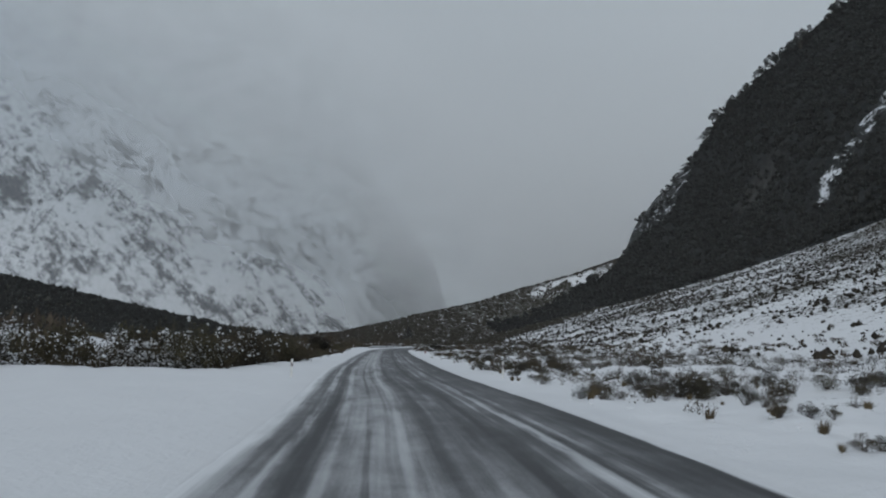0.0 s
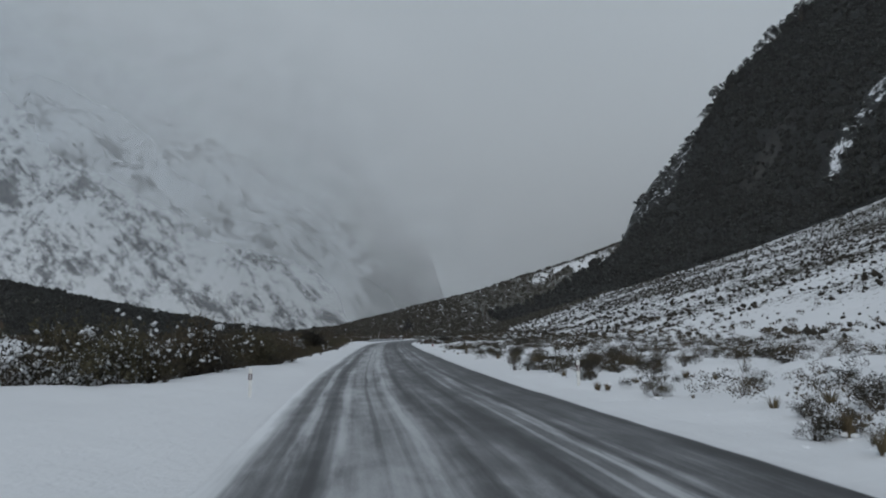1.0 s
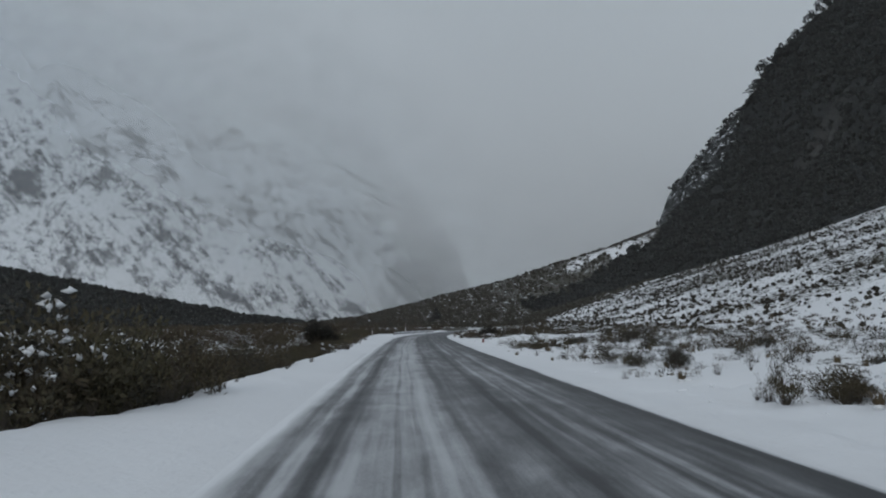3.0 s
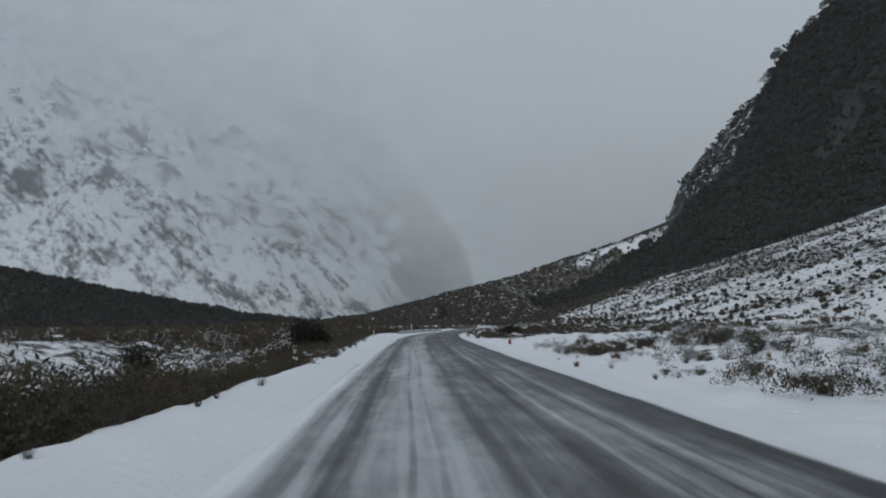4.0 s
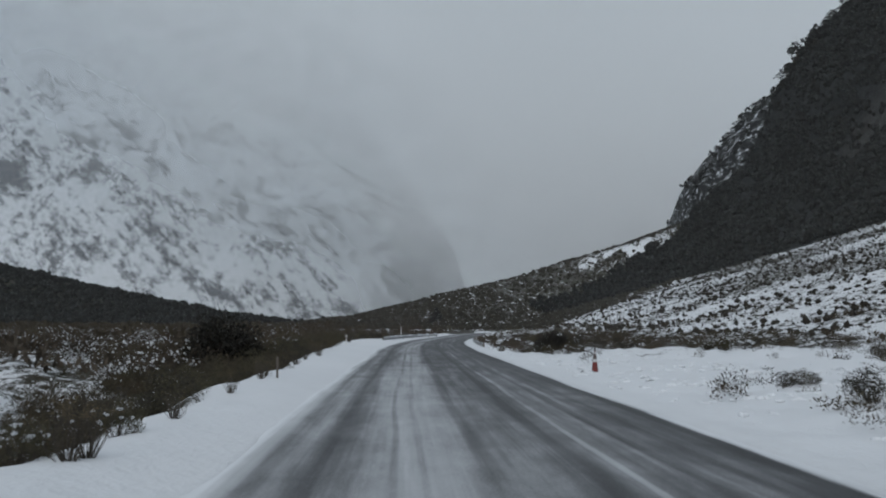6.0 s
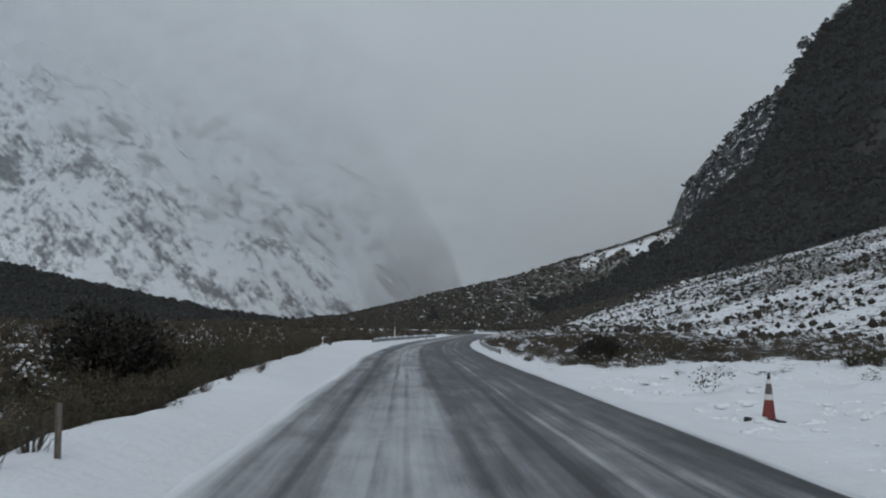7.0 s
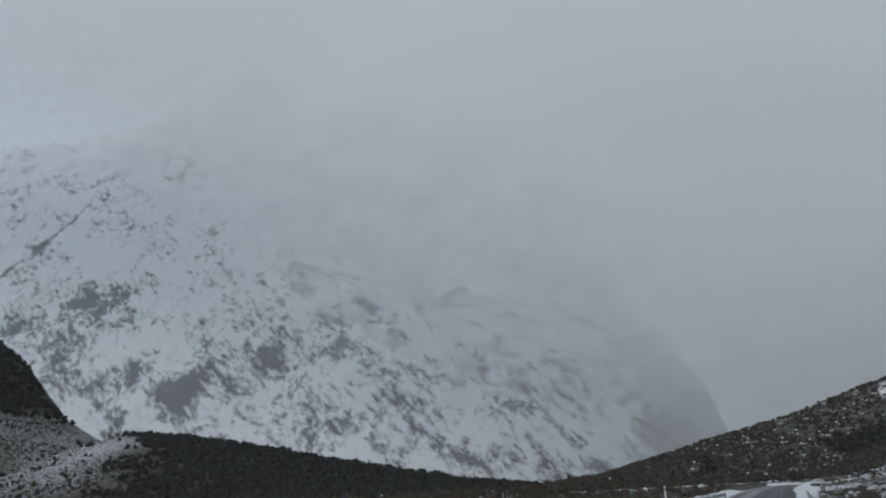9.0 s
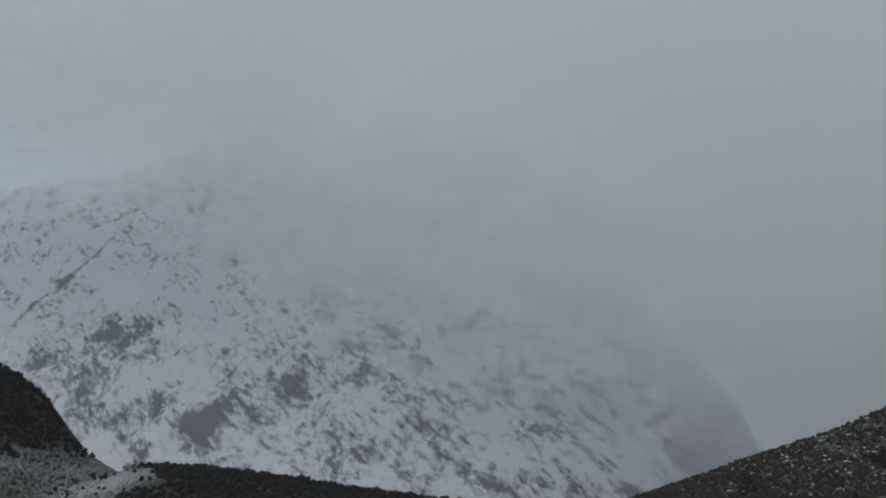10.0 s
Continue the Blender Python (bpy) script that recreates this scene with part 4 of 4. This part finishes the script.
field("bend_scrub", scatter(37, 620, 6.2, 20, 144, 205, (0.4, 1.05), lambda x, y: sm(beside(x, y)[1], 1.1, 2.2) * sm(y, 143, 149)), 37, T_BUSH, M_HEATHER, "brown scrub close to the bend of the road", "scrub")
field("right_dark_scrub", spots, 4, T_BUSH, M_DARKLEAF, "low dark scrub in snow", "scrub")
field("right_scrub_snow", spots[::4], 4, T_PAD, M_SNOW, "clumps of snow lodged on low scrub", "snow")
field("far_right_scrub", scatter(16, 3600, 10, 60, 20, 400, (0.5, 1.2), lambda x, y: 0.55 * sm(fbm(x, y, 0.06, 3), -0.3, 0.25) if x > 30 or y > 225 and x > mid(y) + 6 else 0.0),
      16, T_FAR, M_SCRUB, "brown scrub at the foot of the fan", "scrub")
field("fan_tufts", [(x, y, z, s * rng.choice((0.35, 0.45, 0.6, 0.8, 1.4))) for x, y, z, s in scatter(5, 38000, 34, 240, 60, 500, (0.45, 1.0), fan_growth)], 5, T_KNOLL, M_DARKLEAF, "dark tufts and stones on the snowy fan", "scrub")
field("hill_scrub", scatter(6, 12000, -75, 175, 340, 590, (1.0, 2.6), hill_growth), 6, T_KNOLL, M_HILL, "dark olive scrub covering the low hill", "scrub")
field("hill_snow", [(x, y, z + 0.3 * s, s) for x, y, z, s in scatter(13, 2600, -60, 160, 350, 585, (0.35, 1.1), lambda x, y: hill_growth(x, y) * 0.6)], 13, T_LUMP, M_SNOW, "snow lodged on hillside scrub", "snow")
field("ridge_forest", scatter(7, 9000, -400, -20, 430, 712, (2.2, 5.0), lambda x, y: sm(lerp_table(RIDGE, x), 0, 4) * sm(x + 0.665 * (y - 150) + 40 * fbm(x, y, 0.025, 4), -22, 22) * sm(x, -392, -368)), 7, T_CROWN, M_FOREST, "dark forest on the low ridge", "forest")
field("spur_heath", scatter(18, 8500, -640, -240, 440, 900, (1.5, 4.0), lambda x, y: 0.8 * (1 - 0.8 * gauss(x, y, -345, 640, 40, 80)) * sm(fbm(x, y, 0.02, 4), -0.4, 0.1) * sm(x + 0.665 * (y - 150), 20, -10)), 18, T_KNOLL, M_DARKLEAF, "dark heath clumps on the snowy spur", "scrub")
field("spur_forest", scatter(8, 4200, -900, -560, 780, 960, (4, 8), lambda x, y: sm(ground_z(x, y) + 14 * fbm(x, y, 0.03, 3), 92, 112)), 8, T_CROWN, M_FOREST, "dark trees on a snowy spur", "forest")
field("bluff_forest", scatter(9, 19000, 58, 330, 240, 560, (1.8, 4.4), lambda x, y: (1.0 if y > lerp_table(FOOT_Y, x) + 3 else 0.0)
      * (1 - 0.97 * gauss(x, y, 195, 438, 11, 11)) * (1 - 0.9 * snow_ledge(x, y)), bluff_z), 9, T_CROWN, M_FOREST, "dark beech forest clinging to the bluff", "forest")
field("forest_tongue", scatter(33, 2600, 58, 135, 440, 540, (2.0, 4.2), lambda x, y: sm(y, lerp_table(FOOT_Y, x) - 24, lerp_table(FOOT_Y, x) - 8) * sm(y, 488 + 0.78 * (x - 60), 480 + 0.78 * (x - 60)),
      lambda x, y: max(ground_z(x, y), bluff_z(x, y))), 33, T_CROWN, M_FOREST, "dark forest reaching down the foot of the hill", "forest")
field("knob_bushes", scatter(10, 420, 225, 420, 760, 870, (2.5, 5), lambda x, y: 0.8, knob_z), 10, T_TREE, M_FOREST, "dark bushes on a rocky shoulder", "forest")
spots = scatter(32, 420, 5.6, 13, 111, 136, (0.08, 0.36), lambda x, y: 0.9 * sm(beside(x, y)[1], 0.5, 1.3) * sm(fbm(x, y, 0.25, 3), -0.3, 0.2)) + scatter(12, 1100, 5.2, 15, 20, 165, (0.06, 0.26), lambda x, y: sm(beside(x, y)[1], 0.4, 1.2) * (0.3 + 0.7 * sm(y, 95, 112)))
field("snow_chunks", spots, 12, T_LUMP, M_SNOW, "broken chunks of ploughed snow on the verge", "snow")

# trees along the top of the bluff
TREES = [beech_tree(81, "dark windswept beech tree on the bluff"), beech_tree(82, "dark ragged beech tree on the bluff")]
for i in range(46):
    x = 206 + 106 * (i / 45) + rng.uniform(-1.5, 1.5)
    y = rng.uniform(536, 551)
    src = TREES[i % 2]
    m = Matrix.Translation((x, y, bluff_z(x, y) - 1.0)) @ Matrix.Rotation(rng.uniform(0, 6.28), 4, "Z")
    ob = copy_thing(src, m) if i > 1 else src
    ob.matrix_basis = m
    s = rng.choice((5, 6, 8, 10, 13)) * rng.uniform(0.85, 1.1)
    ob.scale = (s, s, s * rng.uniform(0.8, 1.1))
lone = copy_thing(TREES[0], Matrix.Translation((10.3, 368, ground_z(10.3, 368) - 0.4)))
lone.scale = (4.5, 4.5, 7.5)
tagged(lone, "dark lone tree at the foot of the hill", "tree", "roadside bushes")


# ------------------------------------------------------------------ roadside furniture
def traffic_cone(x, y):
    z = ground_z(x, y)
    ob = thing("traffic_cone", pose(x, y, z - 0.01, 1.5, -1.0, 20), "dark orange traffic cone with grimy bands standing in snow", "traffic cone")
    bm = bmesh.new()
    box(bm, -0.22, 0.22, -0.22, 0.22, 0.0, 0.035, 0.012)
    cone_ring(bm, 0.035, 0.18, 0.06, 0.15, 8)
    part("base", bm, M_RUBBER, ob, "black rubber base")
    r = lambda h: 0.132 - 0.104 * h / 0.87
    bm = bmesh.new()
    cone_ring(bm, 0.05, r(0.05), 0.82, r(0.82))
    body = part("body", bm, M_ORANGE, ob)
    for a, b, m, words in ((0.42, 0.52, M_BAND, "grey-white reflective band"), (0.52, 0.72, M_GRIME, "band blackened by road grime"), (0.72, 0.80, M_BAND, "grey-white reflective band")):
        bm = bmesh.new()
        cone_ring(bm, a, r(a) + 0.003, b, r(b) + 0.003)
        part("reflective_band", bm, m, body, words)
    bm = bmesh.new()
    cone_ring(bm, 0.82, r(0.82), 0.90, r(0.9))
    cone_ring(bm, 0.895, 0.032, 0.915, 0.030)
    part("collar", bm, M_RUBBER, body, "dark lifting collar")
    weight = thing("rubber_weight", pose(x - 0.27, y - 0.12, z, 4, 3, 35), "black rubber cone weight half under snow", "weight")
    bm = bmesh.new()
    box(bm, -0.24, 0.24, -0.15, 0.15, -0.03, 0.08, 0.03)
    part("block", bm, M_RUBBER, weight)
    bm = bmesh.new()
    box(bm, -0.2, 0.2, -0.1, 0.1, 0.075, 0.1, 0.02)
    part("snow_cap", bm, M_SNOW, weight)


def marker_post(x, y, lean=0.0, height=1.0, band=True, label="white roadside marker post with a red band", material=None):
    ob = thing("marker_post", pose(x, y, ground_z(x, y), 0, lean, 4), label, "marker post", "roadside marker posts")
    bm = bmesh.new()
    box(bm, -0.05, 0.05, -0.012, 0.012, -0.15, height, 0.008)
    box(bm, -0.05, -0.04, -0.03, 0.012, -0.15, height - 0.004, 0.003)
    box(bm, 0.04, 0.05, -0.03, 0.012, -0.15, height - 0.004, 0.003)
    post = part("post", bm, material or M_POST, ob)
    ob.scale = (1, 1, 1) if band else (0.6, 1.6, 1)
    if band:
        bm = bmesh.new()
        box(bm, -0.053, 0.053, -0.034, 0.016, height - 0.34, height - 0.17, 0.003)
        part("band", bm, M_RED, post, "dull red band")
        bm = bmesh.new()
        box(bm, -0.022, 0.022, -0.038, -0.030, height - 0.325, height - 0.185, 0.003)
        part("reflector", bm, M_BAND, post, "pale reflector strip")
    return ob


def guard_rail(points, label, snow, side, drop):
    """A folded steel rail on posts along the given line."""
    (x0, y0), (x1, y1) = points[0], points[-1]
    ob = thing("guard_rail", pose(x0, y0, -drop), label, "guard rail", "bridge guard rails")
    profile = ((0.0, 0.74), (0.045, 0.70), (0.045, 0.65), (0.0, 0.60), (0.045, 0.55), (0.045, 0.50), (0.0, 0.46), (-0.012, 0.46), (-0.012, 0.74))
    bm = bmesh.new()
    rings = []
    for px, py in points:
        rings.append([bm.verts.new((px - x0 + a * side, py - y0, b)) for a, b in profile])
    for p, q in zip(rings, rings[1:]):
        for i in range(len(profile)):
            j = (i + 1) % len(profile)
            bm.faces.new((p[i], p[j], q[j], q[i]))
    bm.faces.new(rings[0])
    bm.faces.new(rings[-1])
    bmesh.ops.recalc_face_normals(bm, faces=bm.faces[:])
    part("beam", bm, M_STEEL, ob, "grey galvanised folded beam")
    if snow:
        bm = bmesh.new()
        for (ax, ay), (bx, by) in zip(points, points[1:]):
            mx, my = (ax + bx) / 2 - x0, (ay + by) / 2 - y0
            vs = bmesh.ops.create_icosphere(bm, subdivisions=2, radius=1.0)["verts"]
            bmesh.ops.scale(bm, vec=(0.10, math.hypot(bx - ax, by - ay) * rng.uniform(0.4, 0.6), rng.uniform(0.05, 0.16)), verts=vs)
            bmesh.ops.rotate(bm, matrix=Matrix.Rotation(-math.atan2(bx - ax, by - ay), 3, "Z"), verts=vs)
            bmesh.ops.translate(bm, vec=(mx, my, 0.77), verts=vs)
        part("snow_cap", bm, M_SNOW, ob, "strip of snow on the rail")
    for px, py in points[::2]:
        bm = bmesh.new()
        box(bm, px - x0 - 0.08 * side - 0.06, px - x0 - 0.08 * side + 0.06, py - y0 - 0.07, py - y0 + 0.07, -0.6, 0.72, 0.01)
        part("post", bm, M_TIMBER, ob, "weathered timber post")


traffic_cone(6.85, 124.7)
marker_post(-3.0, 41.6, 1.0, 0.83)
marker_post(7.1, 44.4, -1.0, 0.83)
marker_post(-3.95, 118.8, -1.5, 0.62, False, "weathered grey-brown timber marker post", M_TIMBER)
marker_post(-5.6, 150.0, 2.0, 0.5, False, "short weathered timber stake in snow", M_TIMBER)
marker_post(-4.8, 162.5, 0.0, 0.8)
marker_post(-0.5, 207.0, 0.0, 1.4)
guard_rail([(-2.4 + 0.0 + 6.2 * t + 1.6 * t * t, 189 + 46 * t) for t in (i / 12 for i in range(13))], "snow-topped steel guard rail on timber posts", True, 1, 0.30)
guard_rail([(mid(y) + lerp_table(HALF, y) + 1.0, y) for y in (163.5 + 4.2 * i for i in range(17))], "grey steel guard rail along the bend", False, -1, 0.34)

# dark stream below the left bank
stream_v = []
for i in range(41):
    y = 82 + 2.2 * i
    b = lerp_table(BANK, y)
    stream_v += [(b - 5.5, y, -1.72), (b - 13.0, y, -1.72)]
me = mesh_of("stream", stream_v, [(2 * i, 2 * i + 1, 2 * i + 3, 2 * i + 2) for i in range(40)], M_WATER)
tagged(new("stream", me), "dark shallow stream below the snowy bank", "water", kind="structure")
